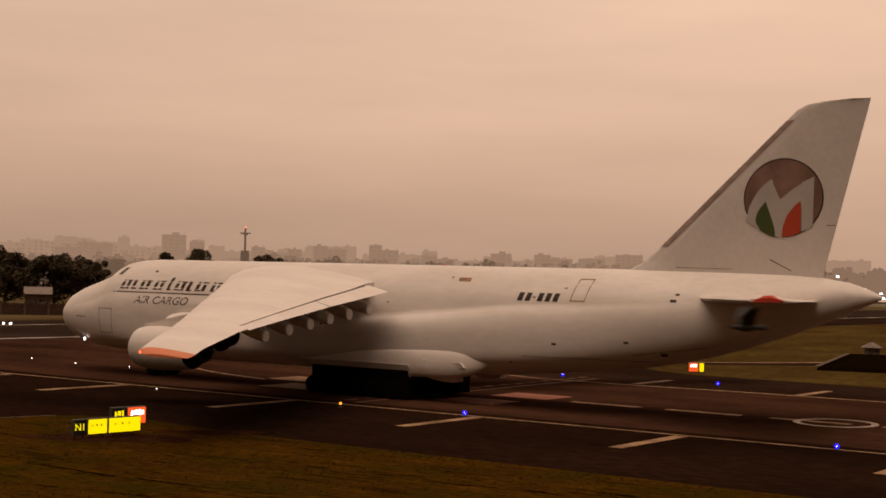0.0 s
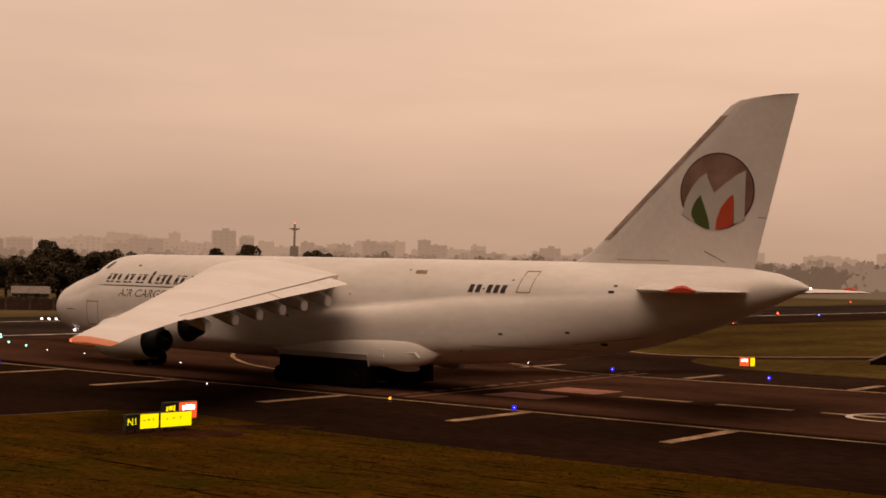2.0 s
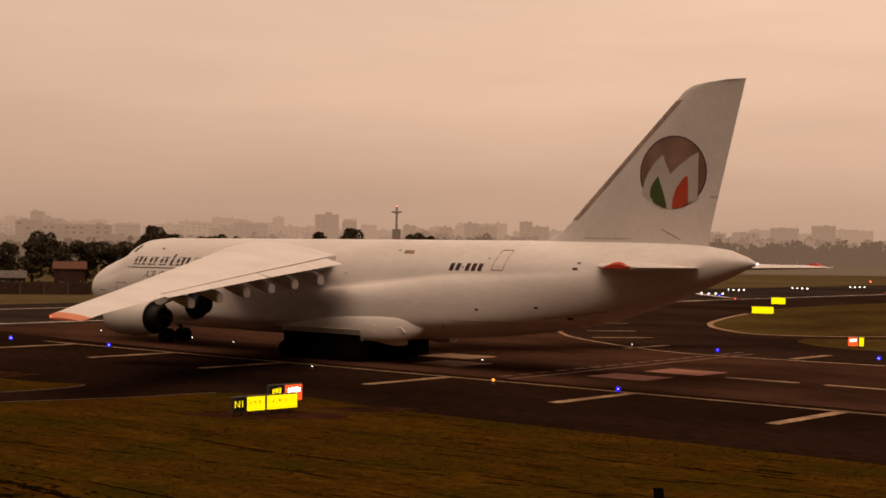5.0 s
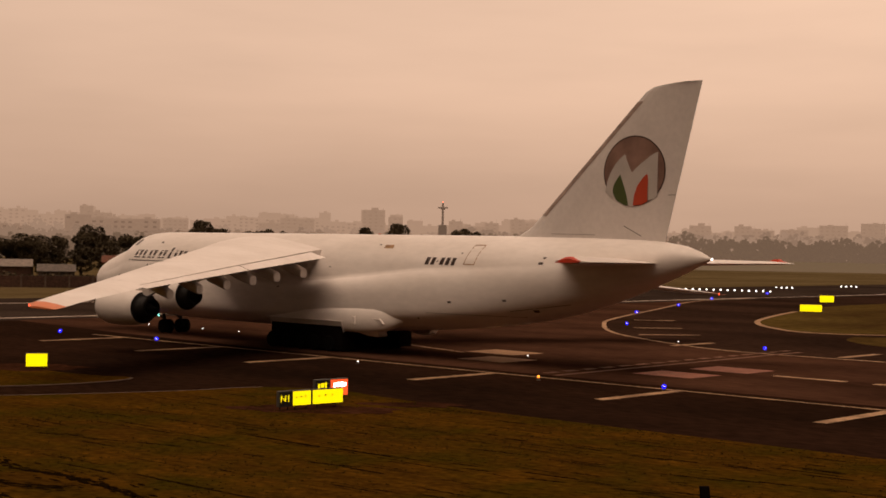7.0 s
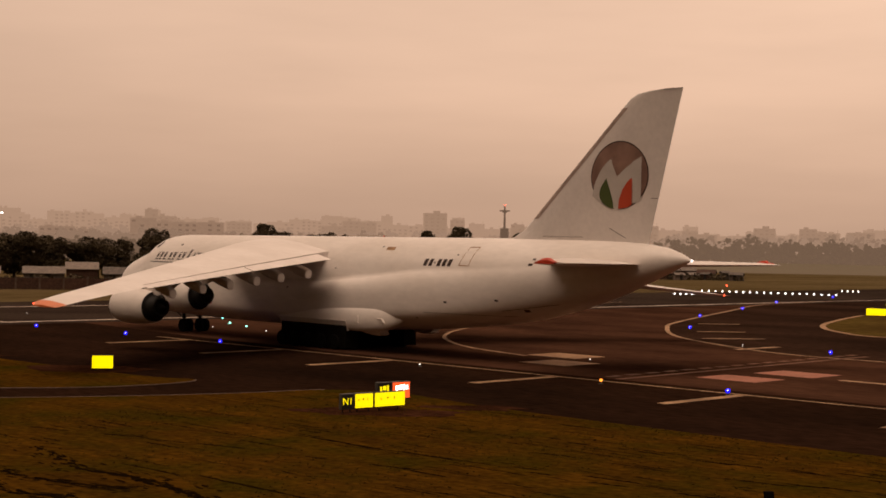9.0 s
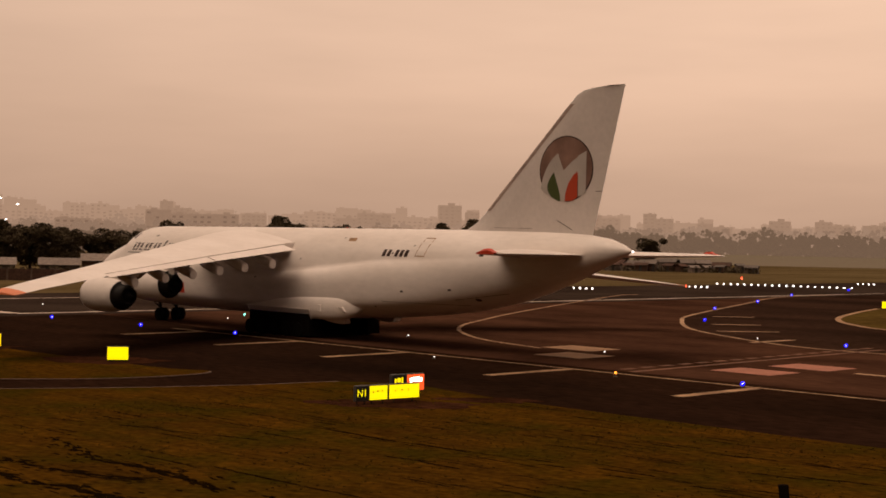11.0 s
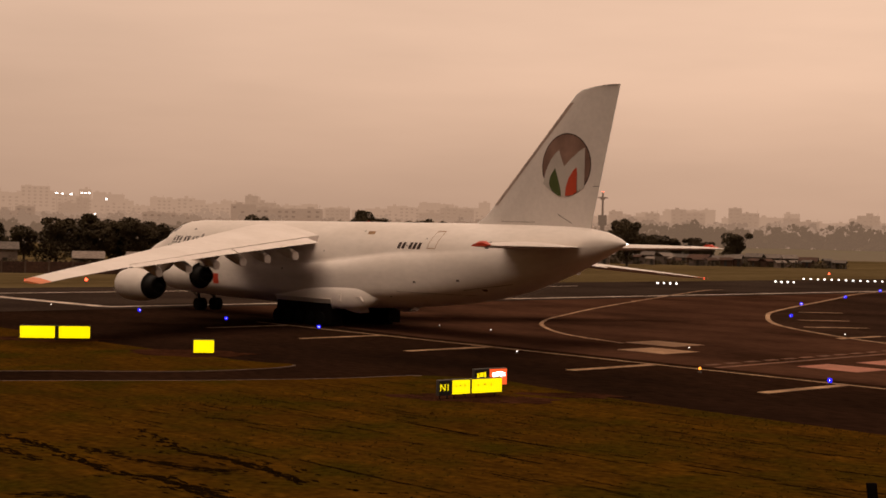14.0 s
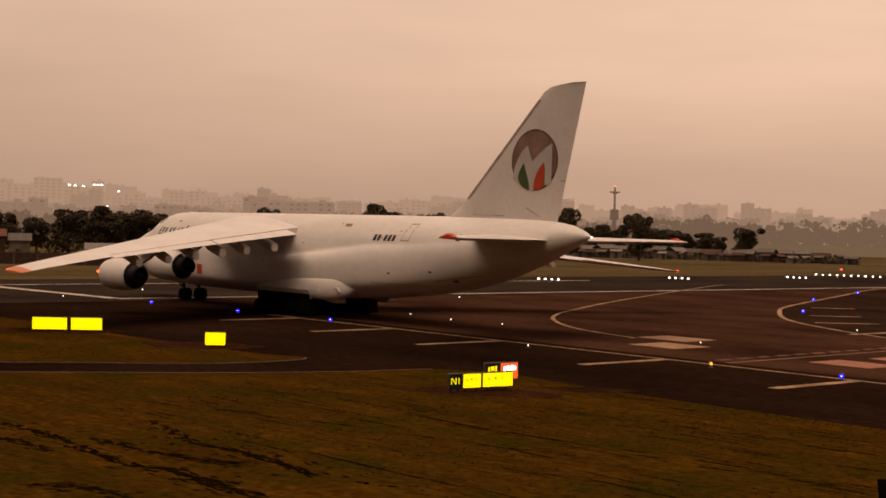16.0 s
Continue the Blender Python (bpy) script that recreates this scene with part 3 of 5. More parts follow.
# ---- the aircraft: x forward from the tail cone, y to port, z up from the ground ----
SECTION = ((1.0, 0.0), (0.985, 0.17), (0.95, 0.33), (0.90, 0.47), (0.84, 0.60), (0.77, 0.705), (0.71, 0.765), (0.665, 0.785), (0.645, 0.80), (0.62, 0.85), (0.59, 0.90), (0.55, 0.945), (0.50, 0.975), (0.43, 1.0), (0.36, 1.0), (0.29, 0.995), (0.23, 0.985), (0.18, 0.965), (0.145, 0.93), (0.115, 0.86), (0.08, 0.76), (0.045, 0.62), (0.02, 0.46), (0.005, 0.25), (0.0, 0.0))
# x, belly, crown, half width, share of plain oval
STATIONS = ((70.2, 4.55, 4.75, 0.10, 1), (70.05, 3.9, 5.3, 0.75, 1), (69.6, 3.35, 5.92, 1.45, 1), (68.6, 2.85, 6.55, 2.2, 1), (67.25, 2.40, 7.08, 2.85, 0.9), (66.0, 2.15, 7.48, 3.2, 0.8), (64.9, 2.02, 7.82, 3.4, 0.65), (64.0, 1.97, 8.15, 3.5, 0.5), (63.3, 1.94, 8.50, 3.57, 0.42), (62.7, 1.91, 8.92, 3.63, 0.36), (62.1, 1.88, 9.16, 3.69, 0.30), (61.2, 1.82, 9.33, 3.78, 0.2), (59.6, 1.74, 9.42, 3.85, 0.1), (54.0, 1.6, 9.42, 3.9, 0.0), (46.0, 1.55, 9.45, 3.9, 0), (38.0, 1.55, 9.45, 3.9, 0), (30.0, 1.7, 9.45, 3.9, 0), (26.0, 1.95, 9.45, 3.9, 0), (22.5, 2.22, 9.45, 3.88, 0.10), (19.5, 2.5, 9.45, 3.8, 0.32), (16.5, 2.86, 9.45, 3.65, 0.62), (13.5, 3.35, 9.44, 3.38, 0.82), (10.8, 3.95, 9.42, 3.0, 0.92), (8.2, 4.72, 9.38, 2.5, 0.97), (5.6, 5.6, 9.30, 1.95, 1), (3.6, 6.42, 9.16, 1.45, 1), (2.0, 7.08, 8.92, 0.95, 1), (0.8, 7.62, 8.52, 0.48, 1), (0.15, 7.92, 8.2, 0.16, 1), (0.0, 8.0, 8.1, 0.05, 1))


def station(x):
    """The fuselage's belly, crown, half width and ovalness at x."""
    for p, q in zip(STATIONS, STATIONS[1:]):
        if p[0] >= x >= q[0]:
            f = (p[0] - x) / (p[0] - q[0])
            return [p[k] + (q[k] - p[k]) * f for k in range(1, 5)]
    return STATIONS[0][1:]


def half_section(x):
    zb, zt, w, oval = station(x)
    pts = []
    for s, y in SECTION:
        round_y = math.sqrt(max(0.0, 1 - (2 * s - 1) ** 2))
        front = min(max((x - 41.0) / 12.0, 0.0), 1.0)
        keep = max(oval, 0.7 * front) if s > 0.45 else (oval if x > 40 else 0.8 * oval * oval)
        # the shoulder of the lower lobe sinks towards the wing root
        sink = 0.13 * min(max((x - 24.0) / 12.0, 0.0), 1.0) * (1 - front) * max(0.0, 1 - abs(s - 0.64) / 0.2)
        pts.append(((y + (round_y - y) * keep) * w, zb + (zt - zb) * (s - sink)))
    return pts


def side_y(x, z):
    """The half width of the fuselage at x and height z."""
    pts = half_section(x)
    for (y0, z0), (y1, z1) in zip(pts, pts[1:]):
        if z0 >= z >= z1:
            return y0 + (y1 - y0) * (z0 - z) / max(z0 - z1, 1e-6)
    return 0.0


def decal(bm, x0, x1, z0, z1, lean=0.0, off=0.012, side=1, nx=0):
    """A painted patch that follows the fuselage's skin."""
    nx = nx or max(1, int(abs(x1 - x0) / 0.8))
    nz = max(1, int(abs(z1 - z0) / 0.25))
    grid = []
    for i in range(nx + 1):
        col = []
        for j in range(nz + 1):
            z = z0 + (z1 - z0) * j / nz
            x = x0 + (x1 - x0) * i / nx + lean * (z - z0)
            col.append(bm.verts.new((x, side * (side_y(x, z) + off), z)))
        grid.append(col)
    for i in range(nx):
        for j in range(nz):
            bm.faces.new((grid[i][j], grid[i + 1][j], grid[i + 1][j + 1], grid[i][j + 1]))
    return bm


def skin_text(words, x0, z0, size, length, side, off=0.016):
    """Words laid on the fuselage's skin, reading towards the tail on the port side."""
    cu = bpy.data.curves.new("words", "FONT")
    cu.body, cu.size, cu.shear, cu.resolution_u = words, size, 0.2, 3
    tmp = bpy.data.objects.new("words", cu)
    scene.collection.objects.link(tmp)
    me = bpy.data.meshes.new_from_object(tmp.evaluated_get(bpy.context.evaluated_depsgraph_get()))
    bpy.data.objects.remove(tmp)
    bm = bmesh.new()
    bm.from_mesh(me)
    wide = max(v.co.x for v in bm.verts)
    for v in bm.verts:
        along = v.co.x / wide * length
        x, z = (x0 - along if side > 0 else x0 - length + along), z0 + v.co.y
        v.co = Vector((x, side * (side_y(x, z) + off), z))
    return bm


# leading edge x, trailing edge x, height of the chord and thickness, by span
WING = ((0.0, 51.0, 33.9, 8.05, 2.0), (3.6, 48.9, 33.5, 7.75, 1.75), (8.0, 45.4, 31.9, 7.38, 1.45), (14.0, 40.9, 30.3, 6.80, 1.15), (21.0, 35.7, 28.1, 6.12, 0.82), (27.0, 31.2, 26.2, 5.52, 0.58), (33.5, 26.85, 23.0, 4.82, 0.36), (35.6, 25.4, 21.7, 4.58, 0.28), (36.3, 24.2, 21.4, 4.50, 0.12))


def wing_at(y):
    for p, q in zip(WING, WING[1:]):
        if p[0] <= y <= q[0]:
            f = (y - p[0]) / (q[0] - p[0])
            return [p[k] + (q[k] - p[k]) * f for k in range(1, 5)]
    return WING[-1][1:]


def airfoil(c):
    return 2.96 * math.sqrt(c) - 1.26 * c - 3.516 * c * c + 2.843 * c ** 3 - 1.03 * c ** 4


def wing_ring(y, side, c0=0.0, c1=1.0, drop=0.0, n=10, twist=0.012):
    """A closed airfoil outline between two shares of the chord."""
    le, te, z, th = wing_at(y)
    top, bot = [], []
    for k in range(n + 1):
        c = c0 + (c1 - c0) * (0.5 - 0.5 * math.cos(math.pi * k / n))
        x = le + (te - le) * c
        h = th * 0.5 * airfoil(min(c, 1.0))
        line = z + (0.5 - c) * (le - te) * twist - drop * (c - c0)
        top.append((x, side * y, line + h * 1.25))
        bot.append((x, side * y, line - h * 0.75))
    return top + bot[::-1]


def fin_half(x, z):
    """Half the fin's thickness at x and z."""
    f = (z - 9.2) / 10.84
    le, te = fin_le(z), 3.69 + (0.96 - 3.69) * f
    c = min(max((le - x) / max(le - te, 0.1), 0.0), 1.0)
    return 0.5 * (1.15 - 0.75 * f) * airfoil(min(max(c, 0.002), 0.998)) * 0.9


FIN_LE = ((9.2, 17.3), (9.55, 16.5), (10.0, 15.6), (10.9, 14.55), (19.1, 5.93), (19.5, 5.5), (19.8, 4.9), (19.95, 4.0), (20.04, 2.6))


def fin_le(z):
    for p, q in zip(FIN_LE, FIN_LE[1:]):
        if p[0] <= z <= q[0]:
            return p[1] + (q[1] - p[1]) * (z - p[0]) / (q[0] - p[0])
    return FIN_LE[-1][1] if z > 15 else FIN_LE[0][1]


def wheel(parent, x, y, r, w):
    bm = bmesh.new()
    prof = ((-w / 2, r * 0.62), (-w / 2, r * 0.9), (-w * 0.32, r), (w * 0.32, r), (w / 2, r * 0.9), (w / 2, r * 0.62))
    rings = [[(r * 0 + q * math.cos(2 * math.pi * k / 20), p, q * math.sin(2 * math.pi * k / 20)) for k in range(20)] for p, q in prof]
    loft(bm, rings)
    wh = part("wheel", bm, M_RUBBER, parent, smooth=False, at=pose(x, y, r))
    # rim coloured tyre black in place of the shade under the belly
    bm = bmesh.new()
    rings = [[(q * math.cos(2 * math.pi * k / 14), p, q * math.sin(2 * math.pi * k / 14)) for k in range(14)] for p, q in ((-w * 0.52, r * 0.3), (-w * 0.5, r * 0.58), (w * 0.5, r * 0.58), (w * 0.52, r * 0.3))]
    loft(bm, rings)
    part("rim", bm, M_RUBBER, wh, "rim darkened to tyre black for gear shade")
    return wh


WHEELS = []


def aircraft():
    craft = empty("cargo_aircraft")
    tagged(craft, "huge white four-engined cargo aircraft taxiing, grey fin with round emblem", "aircraft")
    # fuselage skin
    bm = bmesh.new()
    rings = []
    xs = []
    for p, q in zip(STATIONS, STATIONS[1:]):
        steps = max(1, int((p[0] - q[0]) / 1.6))
        xs += [p[0] + (q[0] - p[0]) * k / steps for k in range(steps)]
    for x in xs + [0.0]:
        hs = half_section(x)
        rings.append([(x, y, z) for y, z in hs] + [(x, -y, z) for y, z in hs[-2:0:-1]])
    loft(bm, rings)
    body = part("fuselage", bm, M_WHITE, craft, "gloss white double-lobed fuselage", smooth=True)
    # wing, flaps and their fairings
    for side in (1, -1):
        bm = bmesh.new()
        ys = [0.0, 3.6, 6, 8, 11, 14, 17.5, 21, 24, 26.42]
        loft(bm, [wing_ring(y, side, 0.0, 0.861) for y in ys])
        loft(bm, [wing_ring(y, side, 0.0, 1.0) for y in (26.42, 28, 30, 33.5, 35.2)])
        wing = part("wing", bm, M_WHITE, craft, "white swept drooping wing", smooth=False)
        bm = bmesh.new()
        loft(bm, [wing_ring(y, side, 0.0, 1.0) for y in (35.2, 35.6, 36.0, 36.3)])
        part("wing_tip", bm, M_ORANGE, wing, "orange-red painted wing tip")
        for y0, y1 in ((4.3, 14.6), (14.75, 26.4)):
            bm = bmesh.new()
            loft(bm, [wing_ring(y0 + (y1 - y0) * k / 5, side, 0.882, 1.0, drop=0.9) for k in range(6)])
            part("flap", bm, M_WHITE, wing, "white flap behind a dark gap")
        # black sheet sunk in the flap slot, painting the shade inside it
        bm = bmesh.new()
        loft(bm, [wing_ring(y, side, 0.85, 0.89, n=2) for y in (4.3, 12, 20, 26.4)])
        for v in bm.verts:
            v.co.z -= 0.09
        part("flap_gap", bm, M_SHADE_AND_POST, wing)
        for y in (7.2, 10.8, 13.8, 17.0, 20.2, 23.5):
            le, te, z, th = wing_at(y)
            s = 0.98 - 0.009 * y
            bm = bmesh.new()
            rings = []
            for x, r, dz in ((4.0, 0.12, 0.12), (3.0, 0.32, -0.05), (2.0, 0.40, -0.28), (1.1, 0.41, -0.52), (0.35, 0.36, -0.74), (0.28, 0.31, -0.755)):
                rings.append([(x * s, r * s * 1.15 * math.copysign(abs(math.cos(q)) ** 0.7, math.cos(q)), (dz + 1.15 * r * math.copysign(abs(math.sin(q)) ** 0.7, math.sin(q))) * s) for q in [2 * math.pi * n / 14 for n in range(14)]])
            loft(bm, rings)
            part("flap_fairing", bm, M_WHITE, wing, "white blunt-ended flap-track fairing", smooth=False, at=pose(te + 0.15, side * y, z - th * 0.22 - 0.16))
        # engines on pylons
        for y, ex, ez in ((10.56, 42.5, 4.2), (17.95, 38.06, 3.52)):
            bm = bmesh.new()
            prof = ((5.4, 1.08), (5.6, 1.15), (5.45, 1.27), (4.7, 1.41), (3.5, 1.45), (2.0, 1.37), (0.9, 1.24), (0.85, 1.14), (1.6, 1.08))
            turned(bm, prof, 32)
            eng = part("engine", bm, M_WHITE, craft, "white turbofan nacelle with sooty exhaust", smooth=True, at=pose(ex - 0.4, side * y, ez))
            bm = bmesh.new()
            turned(bm, ((5.2, 1.13), (5.1, 0.3), (5.5, 0.05)), 24)
            part("fan", bm, M_METAL, eng, "dark fan behind the intake lip")
            bm = bmesh.new()
            turned(bm, ((2.2, 1.14), (0.92, 1.20), (0.80, 1.18), (0.86, 1.02), (0.2, 0.86), (-0.2, 0.72), (-0.1, 0.55), (0.5, 0.45), (-0.7, 0.08)), 28)
            part("exhaust_nozzle", bm, M_HOT, eng, "sooty dark exhaust nozzle", smooth=True)
            le, te, z, th = wing_at(y)
            bm = bmesh.new()
            top = z - ez + 0.05
            loft(bm, [[(x0, -w, h), (x1, -w, h), (x1, w, h), (x0, w, h)] for h, x0, x1, w in ((0.9, 5.0, 0.2, 0.10), (1.5, 5.2, -1.5, 0.2), (max(top - 0.25, 1.7), le - ex - 0.6, -3.8, 0.22), (top + 0.05, le - ex - 1.4, -4.6, 0.2))])
            part("pylon", bm, M_WHITE, eng)
    # fin, rudder and their marks
    bm = bmesh.new()
    rings = []
    for z in (9.15, 9.55, 10.0, 10.9, 12.9, 15.0, 17.1, 19.1, 19.5, 19.8, 19.95, 20.04):
        f = (z - 9.2) / 10.84
        le, te = fin_le(max(z, 9.2)), 3.69 + (0.96 - 3.69) * f
        up, dn = [], []
        for k in range(11):
            c = 0.5 - 0.5 * math.cos(math.pi * k / 10)
            x = le + (te - le) * c
            hh = fin_half(x, z)
            up.append((x, hh, z))
            dn.append((x, -hh, z))
        rings.append(up + dn[::-1])
    loft(bm, rings)
    fin = part("fin", bm, M_GREY, craft, "tall swept light grey fin", smooth=False)
    for side in (1, -1):
        bm = bmesh.new()
        for k in range(12):
            za, zb = 10.95 + 0.6 * k * 1.1, 10.95 + 0.6 * (k + 1) * 1.1
            cols = (-0.01, 0.03, 0.08, 0.16, 0.28, 0.42, 0.58)
            for ca, cb in zip(cols, cols[1:]):
                q = [(fin_le(za) - ca, za), (fin_le(za) - cb, za), (fin_le(zb) - cb, zb), (fin_le(zb) - ca, zb)]
                bm.faces.new([bm.verts.new((x, side * (fin_half(x, z) + 0.015), z)) for x, z in q])
        part("leading_edge_strip", bm, M_STRIP, fin, "dull brown bare-metal leading edge")

        def flat(bm, pts, off):
            cx, cz = sum(p[0] for p in pts) / len(pts), sum(p[1] for p in pts) / len(pts)
            outer = [bm.verts.new((x, side * (fin_half(x, z) + off), z)) for x, z in pts]
            inner = [bm.verts.new((cx + (x - cx) * 0.5, side * (fin_half(cx + (x - cx) * 0.5, cz + (z - cz) * 0.5) + off), cz + (z - cz) * 0.5)) for x, z in pts]
            mid = bm.verts.new((cx, side * (fin_half(cx, cz) + off), cz))
            n = len(pts)
            for k in range(n):
                bm.faces.new((outer[k], outer[(k + 1) % n], inner[(k + 1) % n], inner[k]))
                bm.faces.new((inner[k], inner[(k + 1) % n], mid))

        def disc(x, z, r, n=36):
            return [(x + r * math.cos(2 * math.pi * k / n), z + r * math.sin(2 * math.pi * k / n) * 0.97) for k in range(n)]

        cx, cz, r = 6.22, 14.07, 2.44
        bm = bmesh.new()
        flat(bm, disc(cx, cz, r + 0.09), 0.018)
        emblem = part("emblem_rim", bm, M_LETTER, fin, "thin dark ring of the round emblem")
        bm = bmesh.new()
        flat(bm, disc(cx, cz, r), 0.030)
        part("emblem", bm, M_EMBLEM, emblem, "brown round emblem")
        # plain white band that rises in two peaks, and two coloured leaves
        bm = bmesh.new()
        flat(bm, curve_through([(8.55, 12.6), (8.30, 13.6), (7.7, 14.6), (6.95, 15.2), (6.90, 14.6), (7.25, 13.4), (7.55, 12.2), (7.95, 12.2)], 4), 0.042)
        flat(bm, [(7.0, 15.25), (6.35, 13.9), (6.0, 12.4), (6.2, 11.55), (7.0, 11.8), (7.45, 12.6), (7.5, 13.6)], 0.044)
        flat(bm, [(6.45, 13.9), (5.6, 14.6), (4.3, 15.35), (4.3, 14.5), (5.0, 13.6), (5.6, 12.6), (6.1, 11.7)], 0.046)
        flat(bm, [(5.05, 15.0), (4.28, 15.35), (4.34, 12.25), (5.02, 12.0)], 0.048)
        part("emblem_band", bm, M_EMBLEM_WHITE, emblem, "pale band across the emblem")
        bm = bmesh.new()
        flat(bm, curve_through([(7.30, 13.85), (7.78, 13.2), (7.9, 12.55), (7.45, 11.98), (6.72, 11.66), (6.72, 12.2), (6.98, 13.0)], 4), 0.056)
        part("emblem_leaf", bm, M_GREEN, emblem, "dark green leaf shape")
        bm = bmesh.new()
        flat(bm, [(6.25, 11.66), (6.18, 12.3), (5.92, 13.0), (5.45, 13.6), (5.12, 13.85), (5.06, 13.7), (5.12, 11.95), (5.55, 11.72)], 0.058)
        part("emblem_leaf", bm, M_FLAME, emblem, "orange-red leaf shape")
        # rudder hinge lines
        bm = bmesh.new()
        flat(bm, [(3.5, 12.36), (2.95, 12.36), (2.95, 12.40), (3.5, 12.40)], 0.012)
        part("rudder_seam", bm, M_LETTER, fin)
        bm = bmesh.new()
        flat(bm, [(13.2, 9.62), (9.4, 9.58), (9.4, 9.62), (13.2, 9.66)], 0.012)
        part("fin_root_seam", bm, M_EDGE, fin)
        bm = bmesh.new()
        flat(bm, [(7.0, 10.28), (5.6, 9.58), (5.6, 9.53), (7.0, 10.22)], 0.012)
        part("rudder_seam", bm, M_LETTER, fin)
        # tailplane
        bm = bmesh.new()
        rings = []
        for y, le, te, z, th in ((0.8, 11.9, 3.6, 7.72, 0.75), (4.0, 9.6, 2.9, 7.74, 0.6), (9.0, 5.9, 1.55, 7.78, 0.40), (12.4, 3.4, 0.75, 7.80, 0.26)):
            up, dn = [], []
            for k in range(9):
                c = 0.5 - 0.5 * math.cos(math.pi * k / 8)
                hh = th / 2 * airfoil(min(max(c, 0.0), 0.999))
                up.append((le + (te - le) * c, side * y, z + hh))
                dn.append((le + (te - le) * c, side * y, z - hh))
            rings.append(up + dn[::-1])
        loft(bm, rings)
        stab = part("tailplane", bm, M_WHITE, craft, "white swept tailplane half")
        bm = bmesh.new()
        loft(bm, [[(3.2, side * y, 7.72), (1.5, side * y, 7.74), (1.4, side * y, 7.84), (1.75, side * y, 7.93), (2.1, side * y, h), (2.5, side * y, h - 0.04), (2.9, side * y, 7.86)] for y, h in ((12.2, 8.10), (12.5, 8.12), (12.65, 8.0))])
        part("tailplane_tip", bm, M_RED, stab, "red rounded horn tip")
        # landing gear fairing with doors and wheels
        bm = bmesh.new()
        rings = []
        for x, y0, h, zc in ((45.0, 3.2, 0.2, 3.0), (41.0, 3.55, 0.6, 2.85), (38.5, 3.85, 0.85, 2.75), (36, 4.05, 0.98, 2.7), (33, 4.2, 1.06, 2.7), (30, 4.28, 1.08, 2.72), (28, 4.24, 1.02, 2.78), (26.9, 4.05, 0.86, 2.84), (26.1, 3.75, 0.6, 2.9), (25.5, 3.4, 0.2, 2.95)):
            rings.append([(x, side * (3.0 + (y0 - 3.0) * 0.83 * max(0.0, math.cos(q)) ** 0.42), zc + h * math.sin(q)) for q in [radians(-90 + 15 * k) for k in range(13)]])
        loft(bm, rings)
        sponson = part("gear_fairing", bm, M_WHITE, craft, "white bulged main gear fairing", smooth=True)
        # grey colour and inward lean darken the white door as wing shade
        bm = bmesh.new()
        box(bm, 31.5, 40.2, 4.04, 4.15, 1.60, 2.5, 0.03)
        for v in bm.verts:
            v.co.y -= (2.5 - v.co.z) * 0.4
            v.co.y *= side
        part("gear_door", bm, M_GREY, sponson, "open hanging gear door")
        bm = bmesh.new()
        outline = [(31.5, 2.75), (31.4, 2.25), (30.9, 1.85), (30.2, 1.58), (29.3, 1.42), (28.4, 1.38), (28.05, 1.5), (27.95, 1.9), (27.3, 2.1), (26.9, 2.5), (27.2, 2.85)]
        loft(bm, [[(28.9 + (x - 28.9) * k, side * (y - 0.7 * max(0.0, 2.6 - z)), 2.5 + (z - 2.5) * k) for x, z in outline] for y, k in ((3.1, 1.0), (3.93, 1.0), (4.0, 0.985), (4.03, 0.95))])
        part("rear_gear_pod", bm, M_WHITE, sponson, "white flat-sided pod hanging behind the wheels")
        bm = bmesh.new()
        box(bm, 29.95, 30.3, 3.98, 4.12, 2.35, 2.95, 0.03)
        for v in bm.verts:
            v.co.y *= side
        part("access_hatch", bm, M_WHITE, sponson, "small pale hatch")
        # solid black box added between the wheels as their deep shade
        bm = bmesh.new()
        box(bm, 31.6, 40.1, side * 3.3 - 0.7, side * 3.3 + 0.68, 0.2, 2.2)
        bay = part("gear_bay", bm, M_SHADE_AND_POST, sponson, "black box that stands in for shade around the wheels")
        for x in (33.0, 34.75, 36.5, 38.25, 40.0):
            for y in (3.0, 3.86):
                WHEELS.append(wheel(craft, x, side * y, 0.64, 0.48))
            bm = bmesh.new()
            tube(bm, (x, side * 3.43, 0.64), (x + 0.3, side * 3.43, 2.2), 0.16, 0.2, 10)
            part("gear_leg", bm, M_METAL, craft)
        # nose gear
        for y in (0.62, 1.25):
            WHEELS.append(wheel(craft, 58.9, side * y, 0.64, 0.42))
        bm = bmesh.new()
        tube(bm, (58.9, side * 0.93, 0.64), (59.5, side * 0.93, 2.2), 0.13, 0.17, 10)
        tube(bm, (58.9, side * 0.55, 0.64), (58.9, side * 1.3, 0.64), 0.09, 0.09, 8)
        tube(bm, (59.1, side * 0.93, 1.2), (61.0, side * 0.93, 2.1), 0.07, 0.07, 8)
        part("nose_gear_leg", bm, M_METAL, craft)
        # lower seam of the tail ramp, doors and small marks
        bm = bmesh.new()
        decal(bm, 14.2, 22.6, 3.55, 3.58, side=side)
        for x0, x1, z0, z1 in ((10.2, 15.0, 4.62, 3.95),):
            n = 8
            for k in range(n):
                xa, xb = x0 + (x1 - x0) * k / n, x0 + (x1 - x0) * (k + 1) / n
                za, zb = z0 + (z1 - z0) * k / n, z0 + (z1 - z0) * (k + 1) / n
                bm.faces.new([bm.verts.new((x, side * (side_y(x, z) + 0.012), z)) for x, z in ((xa, za), (xb, zb), (xb, zb + 0.035), (xa, za + 0.035))])
        part("ramp_seam", bm, M_EDGE, body)
        bm = bmesh.new()
        w = 0.07
